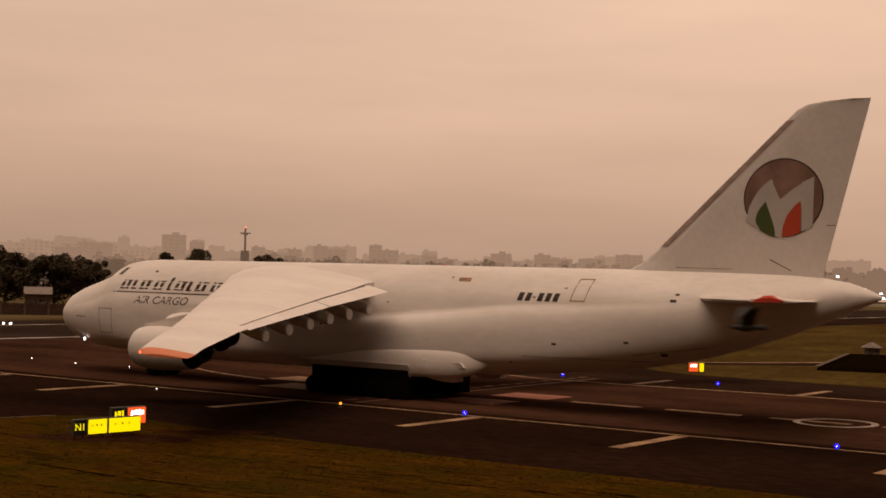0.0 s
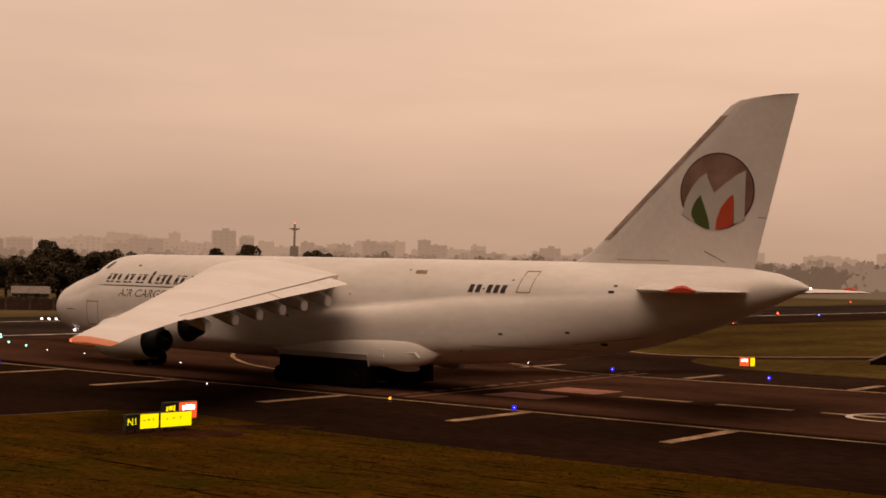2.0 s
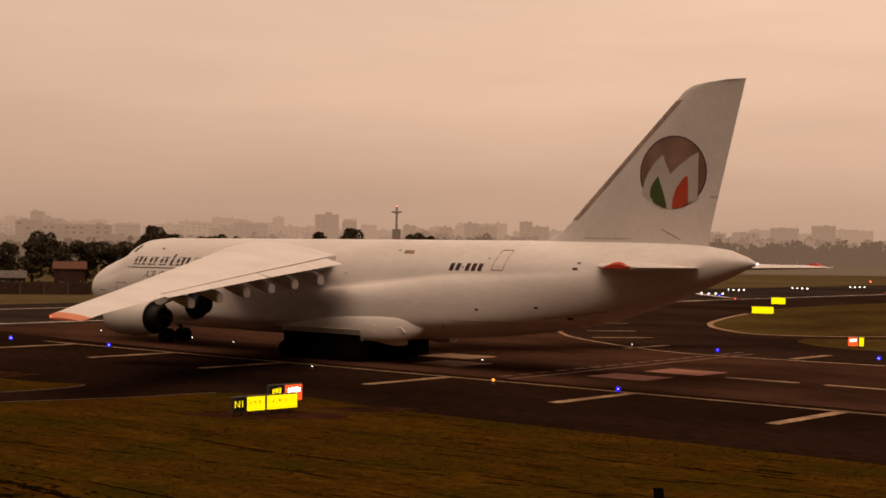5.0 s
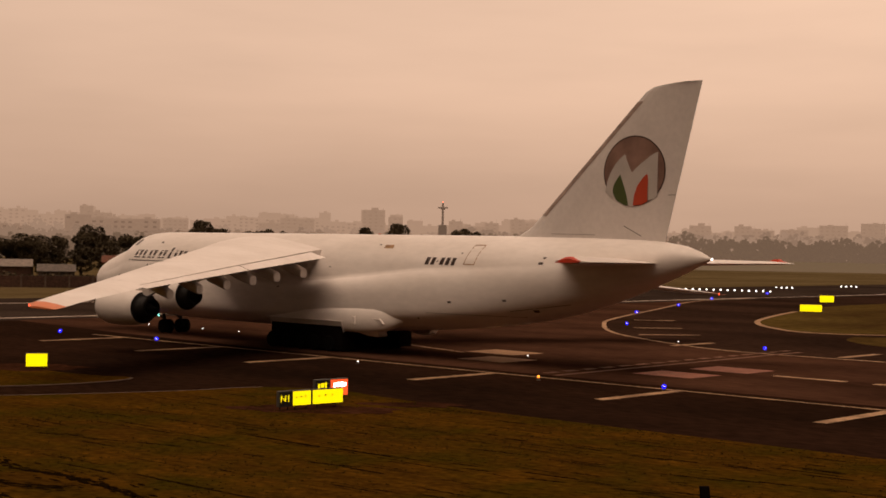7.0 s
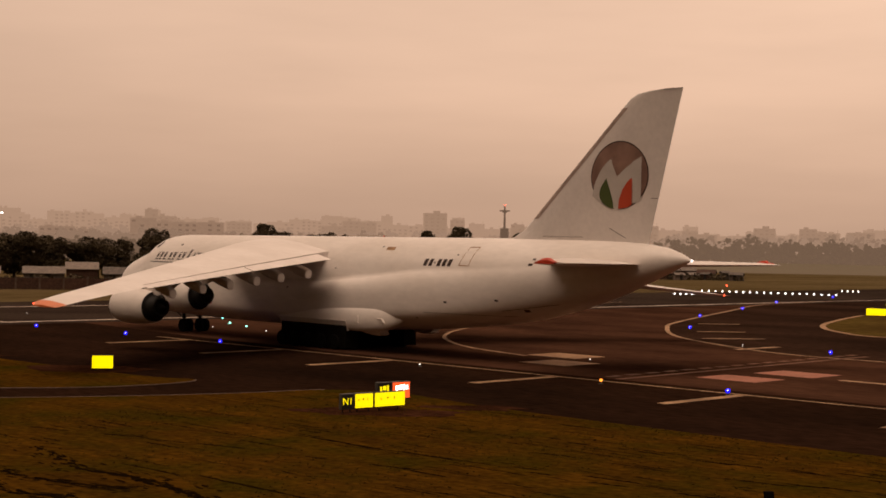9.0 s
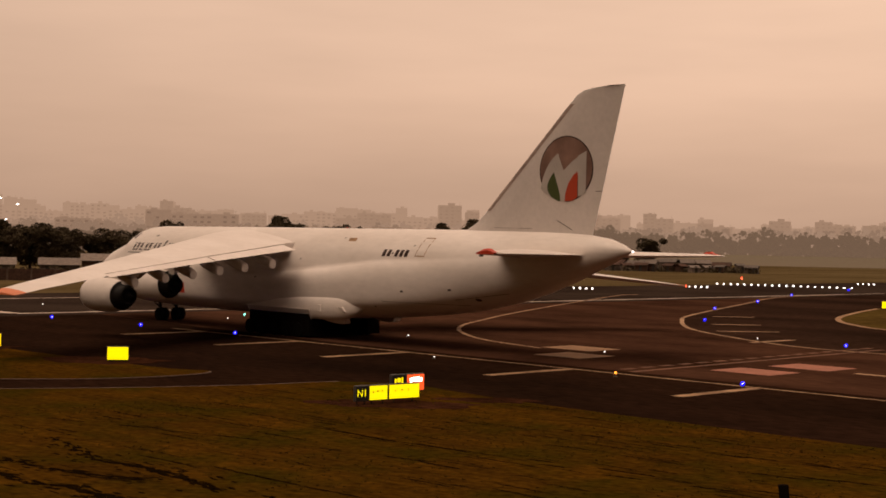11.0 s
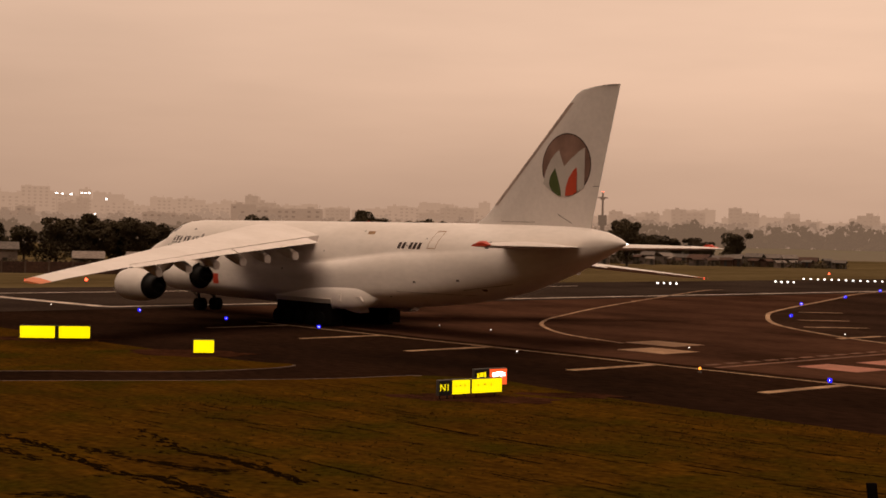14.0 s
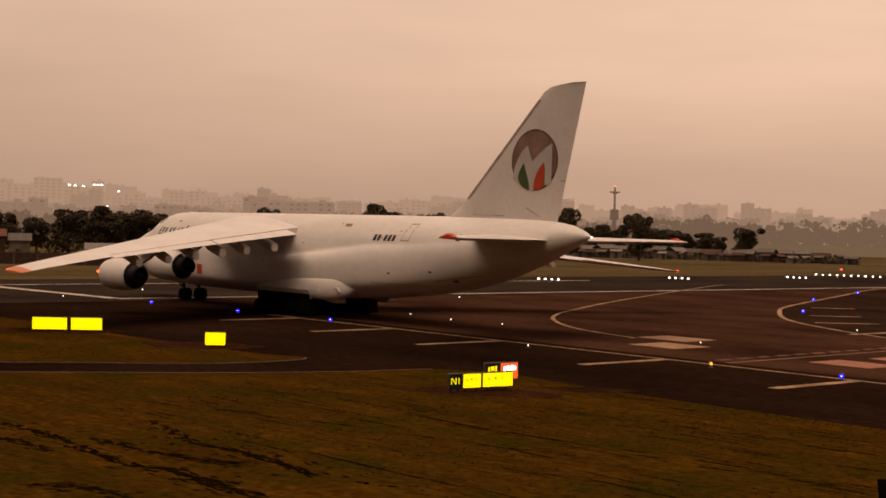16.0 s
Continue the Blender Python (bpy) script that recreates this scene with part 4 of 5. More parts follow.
        for x0, x1, z0, z1, ln in ((19.45, 19.45 - w, 7.25, 8.75, -0.12), (18.4, 18.4 - w, 7.25, 8.75, -0.12)):
            decal(bm, x0, x1, z0, z1, ln, side=side)
        decal(bm, 19.45, 18.33, 7.25, 7.25 + w, side=side)
        decal(bm, 19.27, 18.15, 8.68, 8.75, side=side)
        part("escape_door_outline", bm, M_TAN_PATCH, body, "yellowish door outline")
        bm = bmesh.new()
        decal(bm, 28.75, 27.75, 8.35, 8.62, 0.35, side=side)
        part("hatch_patch", bm, M_YELLOW_LINE, body, "small ochre hatch")
        bm = bmesh.new()
        for x, z, d in ((29.4, 8.62, 0.09), (20.0, 8.1, 0.09), (34.2, 6.75, 0.09), (12.0, 7.9, 0.13), (12.2, 7.5, 0.2), (20.2, 4.45, 0.16), (15.2, 4.75, 0.16), (23.6, 3.1, 0.1), (13.0, 4.05, 0.22), (57.6, 8.45, 0.16), (39.5, 5.0, 0.12)):
            bm = bmesh.new()
            decal(bm, x + d, x - d, z - d * 0.45, z + d * 0.45, side=side)
            part("vent", bm, M_LETTER, body, "small dark vent")
        # cockpit side window, doors near the nose
        bm = bmesh.new()
        decal(bm, 61.85, 61.35, 8.15, 8.72, -0.5, off=0.06, side=side, nx=3)
        part("cockpit_window", bm, M_GLASS, body, "dark cockpit side window")
        bm = bmesh.new()
        decal(bm, 51.7, 50.7, 3.1, 4.1, off=0.02, side=side)
        part("warning_panel", bm, M_RED, body, "small red warning panel")
        bm = bmesh.new()
        for x0, x1, z0, z1 in ((62.9, 62.84, 3.4, 5.35), (61.3, 61.24, 3.4, 5.35), (62.9, 61.24, 5.32, 5.38), (62.9, 61.24, 3.38, 3.43)):
            decal(bm, x0, x1, z0, z1, side=side)
        part("nose_door_outline", bm, M_STRIP, body)
        bm = bmesh.new()
        for x0, x1, z0, z1 in ((66.0, 64.6, 4.55, 4.62),):
            decal(bm, x0, x1, z0, z1, side=side, off=0.015)
        part("visor_slot", bm, M_EDGE, body)
        # painted name and mark, kept as plain bars
        bm = bmesh.new()
        xs0 = 60.9
        for wd, ht in ((1.95, 0.72), (1.3, 0.72), (1.25, 0.72), (0.55, 1.0), (1.95, 0.72), (1.3, 0.72), (1.1, 0.72)):
            for k in range(3 if wd > 1.5 else (1 if wd < 0.6 else 2)):
                n = 3 if wd > 1.5 else (1 if wd < 0.6 else 2)
                bw = wd / n
                decal(bm, xs0 - bw * k - 0.1, xs0 - bw * k - 0.1 - bw * 0.54, 7.0, 7.0 + ht, -0.2, side=side, nx=1)
                decal(bm, xs0 - bw * k - 0.1, xs0 - bw * k - 0.1 - bw * 0.9, 7.0 + ht - 0.1 if k % 2 else 7.0, 7.0 + ht if k % 2 else 7.09, -0.2, side=side, nx=1)
            xs0 -= wd + 0.25
        decal(bm, 61.5, 51.0, 6.72, 6.80, side=side)
        part("painted_name", bm, M_LETTER, body, "dark brown bars of the painted operator name")
        part("painted_words", skin_text("AIR CARGO", 58.75, 5.88, 0.88, 5.9, side), M_LETTER, body, "thin dark painted words")
        xs0 = 23.5
        for wd in (0.50, 0.50, 0.24, 0.50, 0.50, 0.50):
            z0, z1 = (7.42, 7.50) if wd < 0.3 else (7.20, 7.74)
            bm = bmesh.new()
            decal(bm, xs0, xs0 - wd * 0.78, z0, z1, -0.2, off=0.03, side=side, nx=1)
            part("mark_bar", bm, M_LETTER, body, "dark bar of the painted mark")
            xs0 -= wd + 0.1
    # lights on the aircraft
    for name, m, x, y, z, r in (("tail_light", L_WHITE, -0.04, 0, 8.05, 0.07), ("wing_tip_light", L_REDLAMP, 25.0, 35.8, 4.58, 0.07), ("wing_tip_light", L_REDLAMP, 22.2, -36.2, 4.52, 0.09), ("landing_light", L_WHITE, 65.4, 2.75, 2.75, 0.11), ("crown_beacon", M_RED, 31.5, 0, 9.47, 0.08)):
        bm = bmesh.new()
        bmesh.ops.create_icosphere(bm, subdivisions=2, radius=r)
        part(name, bm, m, craft, smooth=True, at=pose(x, y, z))
    return craft


CRAFT = aircraft()


# ---- airfield signs and lamps ----
def light_unit(a, e, lens, r, h=0.35, label="", name="taxiway_light", xy=None):
    x, y = xy or ae(a, e)
    th = empty(name, pose(x, y, 0.0))
    bm = bmesh.new()
    tube(bm, (0, 0, -0.05), (0, 0, 0.05), 0.16, 0.13, 10)
    tube(bm, (0, 0, 0.04), (0, 0, h - r * 0.5), 0.04, 0.04, 8)
    part("stem", bm, M_CASE, th)
    bm = bmesh.new()
    bmesh.ops.create_icosphere(bm, subdivisions=2, radius=r)
    part("lens", bm, lens, th, smooth=True, at=pose(0, 0, h))
    # white bead on the lens's viewer side, standing in for its glare
    if lens is L_BLUE:
        bm = bmesh.new()
        bmesh.ops.create_icosphere(bm, subdivisions=1, radius=r * 0.24)
        part("filament", bm, L_WHITE, th, smooth=True, at=pose(-x / y * r * 0.85, -r * 0.85, h + r * 0.1))
    tagged(th, label, "airfield light", "airfield lights")
    return th


for a, e in ((26.5, 75.5), (50.2, 75.4), (102.0, 75.4), (114.9, 74.2), (129.4, 73.3), (50.8, 115.0), (64.7, 112.8), (95.4, 135.5), (112.5, 162.0), (123.8, 189.5), (137.7, 221.3), (150.0, 262.0), (-4.0, 75.5), (132.7, 328.0)):
    # lens radius widened to include the lamp's bloom
    far_k = 0.15 + 0.0005 * max(0, ae(a, e)[1] - 80)
    light_unit(a, e, L_BLUE, far_k, 0.2, "blue glowing taxiway edge light on a short stem")
light_unit(58.9, 73.9, L_AMBER, 0.095, 0.25, "amber glowing guard light beside the taxiway line", "guard_light")
for a, e in ((75.2, 73.4),):
    light_unit(a, e, L_WHITE, 0.045, 0.15, "small pale light beside the taxiway line", "taxiway_light")
for a, e in ((71.8, 88.7), (93.4, 87.9), (99.6, 87.3), (107.1, 88.7), (113.3, 89.3), (143.6, 70.7), (74.8, 114.6), (130.7, 115.8), (154.0, 86.0), (121.0, 88.5)):
    light_unit(a, e, L_WHITE, 0.05, 0.12, "small inset pavement light glowing white", "centreline_light")
for a, e in ((120.0, 92.0), (125.9, 94.3), (134.5, 99.7), (139.0, 103.0)):
    light_unit(a, e, L_GREEN, 0.10, 0.14, "small green inset pavement light", "centreline_light")
# runway lights: bars of four across the runway, and one long bar
for e0 in (136.5, 172.5, 206.2, 242.4, 309.2, 342.0, 376.0):
    for k in range(4):
        light_unit(174.6 - 1.2 * k, e0 + 0.35 * k, L_WHITE, 0.18, 0.14, "bright white runway light on a short stem", "runway_light")
for k in range(20):
    light_unit(186.0 - 1.5 * k, 268.5 + 0.42 * k, L_WHITE, 0.18, 0.14, "bright white runway light on a short stem", "runway_light")
for a, e in ((194.9, 101.5), (136.9, 314.0), (197.0, 439.0), (197.0, 517.0), (202.0, 302.0)):
    light_unit(a, e, L_REDLAMP, 0.22, 0.6, "small red glowing obstruction lamp", "obstruction_light")


def face_to(xy, yaw):
    return pose(xy[0], xy[1], 0.03, 0, 0, yaw)


def sign(name, xy, yaw, panels, h, z0, label, depth=0.22, bars=True):
    """A lit airfield sign: panels of (width, face material, bar or letter material, text)."""
    th = empty(name, face_to(xy, yaw))
    x = 0.0
    for wd, face, ink, text in panels:
        bm = bmesh.new()
        box(bm, x, x + wd, 0.0, depth, z0, z0 + h, 0.03)
        pan = part("panel", bm, M_CASE, th)
        bm = bmesh.new()
        box(bm, x + 0.05, x + wd - 0.05, -0.012, 0.0, z0 + 0.05, z0 + h - 0.05)
        part("face", bm, face, pan, "lit coloured sign face")
        if text:
            cu = bpy.data.curves.new("lettering", "FONT")
            cu.body, cu.size, cu.extrude = text, h * 0.62, 0.006
            cu.align_x, cu.align_y = "CENTER", "CENTER"
            tmp = bpy.data.objects.new("lettering", cu)
            scene.collection.objects.link(tmp)
            me = bpy.data.meshes.new_from_object(tmp.evaluated_get(bpy.context.evaluated_depsgraph_get()))
            bpy.data.objects.remove(tmp)
            lt = new("lettering", me)
            me.materials.clear()
            me.materials.append(ink)
            lt.parent = pan
            lt.matrix_basis = pose(x + wd / 2, -0.022, z0 + h / 2, 90, 0, 0)
        elif ink:
            k = 0
            bx = x + wd * 0.2
            while bx < x + wd * 0.78:
                lit_ink = ink is not M_OLIVE
                bw = (0.06, 0.10, 0.05)[k % 3] * (2.2 if lit_ink else 1.0)
                bm = bmesh.new()
                box(bm, bx, bx + bw, -0.02, -0.012, z0 + h * (0.50 + 0.04 * (k % 2)), z0 + h * ((0.76 if lit_ink else 0.62) + 0.03 * (k % 3)))
                part("mark_bar", bm, ink, pan)
                bx += bw + wd * (0.06 if lit_ink else 0.17)
                k += 1
        for lx in (x + 0.2 * wd, x + 0.8 * wd):
            bm = bmesh.new()
            tube(bm, (lx, depth / 2, -0.05), (lx, depth / 2, z0 + 0.02), 0.035, 0.035, 8)
            part("leg", bm, M_METAL, th)
        x += wd + 0.04
    tagged(th, label, "airfield sign", "airfield signs")
    return th


sign("location_sign", (-8.24, 74.1), 41.5, ((0.80, M_BLACK, L_YELLOW, "N1"), (1.22, L_YELLOW, M_OLIVE, ""), (2.05, L_YELLOW, M_OLIVE, "")), 0.82, 0.18, "yellow and black lit taxiway sign standing in the grass")
sign("mandatory_sign", (-6.7, 77.6), 41.5, ((0.95, M_BLACK, L_YELLOW, ""), (1.25, L_RED, L_WHITE, "")), 0.95, 0.35, "red and black lit sign standing behind the yellow one")
sign("direction_sign", (-27.25, 95.1), 14, ((1.45, L_YELLOW, None, ""),), 0.94, 0.12, "single yellow lit taxiway sign on the grass island")
sign("direction_sign", (-42.75, 103.2), 14, ((2.6, L_YELLOW, None, ""), (0.12, M_CASE, None, ""), (2.35, L_YELLOW, None, "")), 0.98, 0.12, "double yellow lit taxiway sign on the grass island")
sign("direction_sign", (50.8, 206.0), -14, ((3.1, L_YELLOW, None, ""),), 1.05, 0.2, "yellow lit taxiway sign on the grass infield")
sign("direction_sign", (64.0, 246.0), -14, ((2.4, L_YELLOW, None, ""),), 1.2, 0.2, "yellow lit taxiway sign on the grass infield")
sign("mandatory_sign", (42.3, 134.6), -18, ((0.95, L_RED, L_WHITE, ""), (0.5, L_YELLOW, None, "")), 0.9, 0.15, "small red and yellow lit sign beside the shoulder")


def marker_post():
    bm = bmesh.new()
    box(bm, -0.16, 0.16, -0.07, 0.07, -0.1, 0.95, 0.02)
    for v in bm.verts:
        v.co.x += v.co.z * -0.12
    th = part("marker_post", bm, M_SHADE_AND_POST, at=pose(8.75, 47.2, 0.03, 0, 0, 10))
    tagged(th, "short dark leaning marker post in the grass", "post")


marker_post()

# ---- trees, sheds and walls beyond the runway ----
def leaf_crown(bm, rng, blobs, count, size):
    """Many small leaf clumps scattered over uneven blobs."""
    for _ in range(count):
        c, r = rng.choice(blobs)
        d = Vector((rng.gauss(0, 1), rng.gauss(0, 1), rng.gauss(0, 1))).normalized() * r * rng.uniform(0.55, 1.05) ** 0.5
        p = Vector(c) + Vector((d.x, d.y, d.z * 0.8))
        s = size * rng.uniform(0.5, 1.2)
        u = Vector((rng.gauss(0, 1), rng.gauss(0, 1), rng.gauss(0, 0.7))).normalized()
        w = u.cross(Vector((rng.gauss(0, 1), rng.gauss(0, 1), rng.gauss(0, 1)))).normalized()
        vs = [bm.verts.new(p + u * s * math.cos(k * 1.2566) + w * s * 0.7 * math.sin(k * 1.2566)) for k in range(5)]
        bm.faces.new(vs)


def tree(seed, h, spread, x, y, label="dark broad-leaved tree with an uneven crown", leaves=6500):
    rng = random.Random(seed)
    th = empty("tree", pose(x, y, -0.05))
    bm = bmesh.new()
    tube(bm, (0, 0, -0.3), (rng.uniform(-.3, .3), 0, h * 0.45), h * 0.030, h * 0.018, 8)
    blobs = []
    for k in range(18):
        q = rng.uniform(0, 6.28)
        rr = spread * rng.uniform(0.15, 0.75)
        z = h * rng.uniform(0.15, 0.86)
        c = (rr * math.cos(q), rr * math.sin(q), z)
        tube(bm, (0, 0, h * rng.uniform(0.28, 0.42)), c, h * 0.012, h * 0.004, 5)
        blobs.append((c, h * rng.uniform(0.09, 0.2)))
    part("trunk", bm, M_BARK, th)
    bm = bmesh.new()
    leaf_crown(bm, rng, blobs, leaves, h * 0.022)
    part("crown", bm, M_LEAF, th)
    return tagged(th, label, "tree", "trees beyond the runway")


def palm(seed, h, x, y):
    rng = random.Random(seed)
    th = empty("palm_tree", pose(x, y, -0.05))
    bm = bmesh.new()
    tube(bm, (0, 0, -0.3), (0.3, 0, h * 0.8), 0.25, 0.16, 8)
    part("trunk", bm, M_BARK, th)
    bm = bmesh.new()
    for k in range(22):
        q, up = rng.uniform(0, 6.28), rng.uniform(-0.2, 1.0)
        last = Vector((0.3, 0, h * 0.8))
        for s in range(4):
            nxt = last + Vector((math.cos(q), math.sin(q), up - 0.55 * s)).normalized() * h * 0.09
            w = Vector((-math.sin(q), math.cos(q), 0)) * h * 0.03 * (1 - s * 0.2)
            bm.faces.new([bm.verts.new(p) for p in (last - w, nxt - w * 0.8, nxt + w * 0.8, last + w)])
            last = nxt
    part("crown", bm, M_LEAF, th)
    return tagged(th, "dark palm tree with drooping fronds", "tree", "trees beyond the runway")


TYPES = [tree(s, 10, 3.8, 0, -200 - 20 * s) for s in range(5)]


def plant(k, x, y, top, wide=1.0):
    """A copy of one of the tree shapes, scaled to its height."""
    s = top / 9.4
    ob = copy_thing(TYPES[k % 5], pose(x, y, -0.05, 0, 0, 67 * k))
    ob.scale = (s * wide, s * wide, s)
    return ob


def at_bearing(bearing, dist):
    """Plan place by bearing to the left of straight ahead, in degrees."""
    return -dist * math.sin(radians(bearing)), dist * math.cos(radians(bearing))


rng = random.Random(5)
k = 0
# close dark grove on the western side
for b, d, top, wide in ((22.4, 325, 8.2, 1.2), (21.2, 330, 11.0, 1.1), (20.4, 332, 10.0, 1.2), (19.6, 330, 11.2, 1.0), (18.9, 335, 10.6, 1.2), (18.2, 330, 10.4, 1.1), (17.5, 340, 10.6, 1.0), (23.6, 340, 9.0, 1.1), (24.6, 330, 9.0, 1.2), (16.6, 345, 9.0, 1.2), (15.8, 340, 9.5, 1.1), (15.0, 345, 10.0, 1.1), (14.0, 350, 9.2, 1.2), (13.0, 345, 9.8, 1.1), (12.0, 350, 10.5, 1.0), (10.9, 345, 9.5, 1.2), (9.9, 335, 10.5, 1.2), (9.0, 332, 11.5, 1.2), (8.2, 330, 10.0, 1.3), (7.2, 330, 11.6, 1.2), (6.5, 328, 11.0, 1.3), (5.7, 332, 9.0, 1.2), (4.6, 350, 8.0, 1.2)):
    x, y = at_bearing(b, d)
    plant(k, x, y, top, wide)
    k += 1
# single crowns behind the fuselage
for x, y, top in ((-70.3, 414, 14.6), (-66, 418, 13.4), (-48, 417, 12.3), (-42, 420, 11.6), (-23.6, 419, 13.4), (-15.0, 420, 14.8), (7.0, 420, 14.4), (-98, 405, 12.5)):
    plant(k, x, y, top, 0.8)
    k += 1
for x, y, top, wide in ((43.0, 478, 11.4, 1.2), (-5, 480, 10.4, 1.2), (1, 484, 10.6, 1.0), (13, 482, 10.2, 1.1), (18, 480, 9.4, 1.2), (24, 482, 9.0, 1.2), (29, 479, 8.6, 1.2), (-11, 482, 9.5, 1.2), (-18, 484, 9.5, 1.2), (9, 486, 11.5, 0.8), (34, 486, 8.0, 1.2)):
    plant(k, x, y, top, wide)
    k += 1
palm(3, 16.0, 7.5, 479.0)
palm(4, 16.5, -15.6, 480.0)
for ob in TYPES:
    for o in list(ob.children_recursive) + [ob]:
        bpy.data.objects.remove(o)


def far_wood(name, pts, h, mat, seed, label):
    """A long uneven belt of far woods: crowns of small leaf clumps over a low ragged understorey."""
    r2 = random.Random(seed)
    verts, faces = [], []

    def clump(c, s):
        u = Vector((r2.gauss(0, 1), r2.gauss(0, 0.5), r2.gauss(0, 1))).normalized()
        w = u.cross(Vector((r2.gauss(0, 0.4), 1, r2.gauss(0, 0.4)))).normalized()
        b0 = len(verts)
        verts.extend(c + u * s * math.cos(k * 1.2566) + w * s * 0.8 * math.sin(k * 1.2566) for k in range(5))
        faces.append(tuple(range(b0, b0 + 5)))

    for layer in range(3):
        for (x0, y0), (x1, y1) in zip(pts, pts[1:]):
            length = math.hypot(x1 - x0, y1 - y0)
            n = int(length / (h * 0.30))
            for q in range(n):
                f = (q + r2.uniform(-0.4, 0.4)) / n
                x, y = x0 + (x1 - x0) * f, y0 + (y1 - y0) * f + layer * h * 0.7 + r2.uniform(-3, 3)
                top = h * (0.74 + 0.08 * layer + 0.34 * noise.noise(Vector((x * 0.018, layer * 7.3 + seed, 0))) + r2.uniform(-0.16, 0.2))
                wide = top * r2.uniform(0.22, 0.36)
                for _ in range(5):
                    c = Vector((x + r2.gauss(0, 0.7) * wide, y, top * r2.uniform(0.35, 0.86)))
                    rad = top * r2.uniform(0.08, 0.15)
                    for _ in range(12):
                        d = Vector((r2.gauss(0, 1), r2.gauss(0, 1), r2.gauss(0, 1))).normalized() * rad
                        clump(c + d, h * r2.uniform(0.05, 0.10))
                for _ in range(9):
                    clump(Vector((x + r2.gauss(0, 1) * h * 0.25, y - 2, top * r2.uniform(0.0, 0.45))), h * r2.uniform(0.09, 0.17))
    me = bpy.data.meshes.new(name)
    me.from_pydata(verts, [], faces)
    me.materials.append(mat)
    tagged(new(name, me), label, "woods", kind="stuff")


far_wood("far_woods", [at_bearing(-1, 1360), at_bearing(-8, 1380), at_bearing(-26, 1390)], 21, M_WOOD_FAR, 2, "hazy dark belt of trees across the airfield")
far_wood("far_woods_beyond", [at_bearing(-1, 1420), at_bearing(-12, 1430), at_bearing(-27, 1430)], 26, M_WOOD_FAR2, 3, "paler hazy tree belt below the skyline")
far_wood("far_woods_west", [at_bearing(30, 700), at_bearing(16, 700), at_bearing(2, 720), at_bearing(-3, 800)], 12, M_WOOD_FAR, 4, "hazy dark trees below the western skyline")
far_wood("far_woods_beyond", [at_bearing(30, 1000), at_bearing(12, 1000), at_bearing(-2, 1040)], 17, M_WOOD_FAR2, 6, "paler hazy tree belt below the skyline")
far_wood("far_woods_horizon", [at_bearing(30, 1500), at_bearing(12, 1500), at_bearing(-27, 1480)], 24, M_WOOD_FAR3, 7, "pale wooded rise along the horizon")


def shed(x, y, w, d, h, roof, wall, yaw=0.0, label="low plastered shed with a tin roof"):
    th = empty("shed", pose(x, y, -0.06, 0, 0, yaw))
    bm = bmesh.new()
    box(bm, -w / 2, w / 2, -d / 2, d / 2, 0, h)
    body = part("wall", bm, wall, th)
    bm = bmesh.new()
    loft(bm, [[(sx, -d / 2 - 0.3, h - 0.05), (sx, 0, h + d * 0.22), (sx, d / 2 + 0.3, h - 0.05), (sx, d / 2 + 0.3, h + 0.08), (sx, 0, h + d * 0.22 + 0.14), (sx, -d / 2 - 0.3, h + 0.08)] for sx in (-w / 2 - 0.3, w / 2 + 0.3)])
    part("roof", bm, roof, th)
    for q in range(max(1, int(w / 3.2))):
        bm = bmesh.new()
        xx = -w / 2 + 1.2 + q * 3.0
        box(bm, xx, xx + 0.9, -d / 2 - 0.04, -d / 2 + 0.02, 0.9 if q % 2 else 0.0, 2.0)
        part("window" if q % 2 else "door", bm, M_DARK, th)
    tagged(th, label, "shed", "sheds beyond the runway")


rs = random.Random(11)
for q in range(15):
    x = -14 + 5.6 * q
    shed(x, 470 + rs.uniform(-6, 8), rs.uniform(4, 7.5), 5, rs.uniform(1.8, 3.0), rs.choice((M_TIN, M_TIN, M_BRICK, M_TIN)), rs.choice((M_PLASTER, M_BRICK, M_PLASTER)), rs.uniform(-35, 35))
for b, d, w, h, roof, wall, lab in ((24.2, 300, 7, 4.4, M_TILE, M_BRICK, "brick house with a red tiled roof"), (23.0, 300, 4, 3.6, M_TIN, M_PLASTER, "small pale house with a tin roof"), (20.0, 305, 6, 1.9, M_TIN, M_PLASTER, ""), (17.8, 308, 8, 1.9, M_TIN, M_PLASTER, ""), (14.9, 300, 7, 2.1, M_TIN, M_PLASTER, "long pale shed with a tin roof"), (12.6, 300, 6, 4.0, M_TILE, M_BRICK, "brick house with a red tiled roof"), (16.4, 300, 6, 3.0, M_TIN, M_BRICK, ""), (10.0, 305, 7, 2.1, M_TIN, M_PLASTER, ""), (7.8, 305, 5, 3.0, M_TIN, M_BRICK, "")):
    x, y = at_bearing(b, d)
    shed(x, y, w, 6, h, roof, wall, b, lab or "low plastered shed with a tin roof")

for q in range(22):
    shed(-20 + 4.4 * q + rs.uniform(-1.5, 1.5), 458 + rs.uniform(-5, 5), rs.uniform(2.2, 4.2), rs.uniform(2.2, 3.4), rs.uniform(1.3, 2.4), rs.choice((M_TIN, M_TIN, M_BRICK)), rs.choice((M_PLASTER, M_PLASTER, M_BRICK)), rs.uniform(-40, 40), "small pale lean-to hut among the scrub")


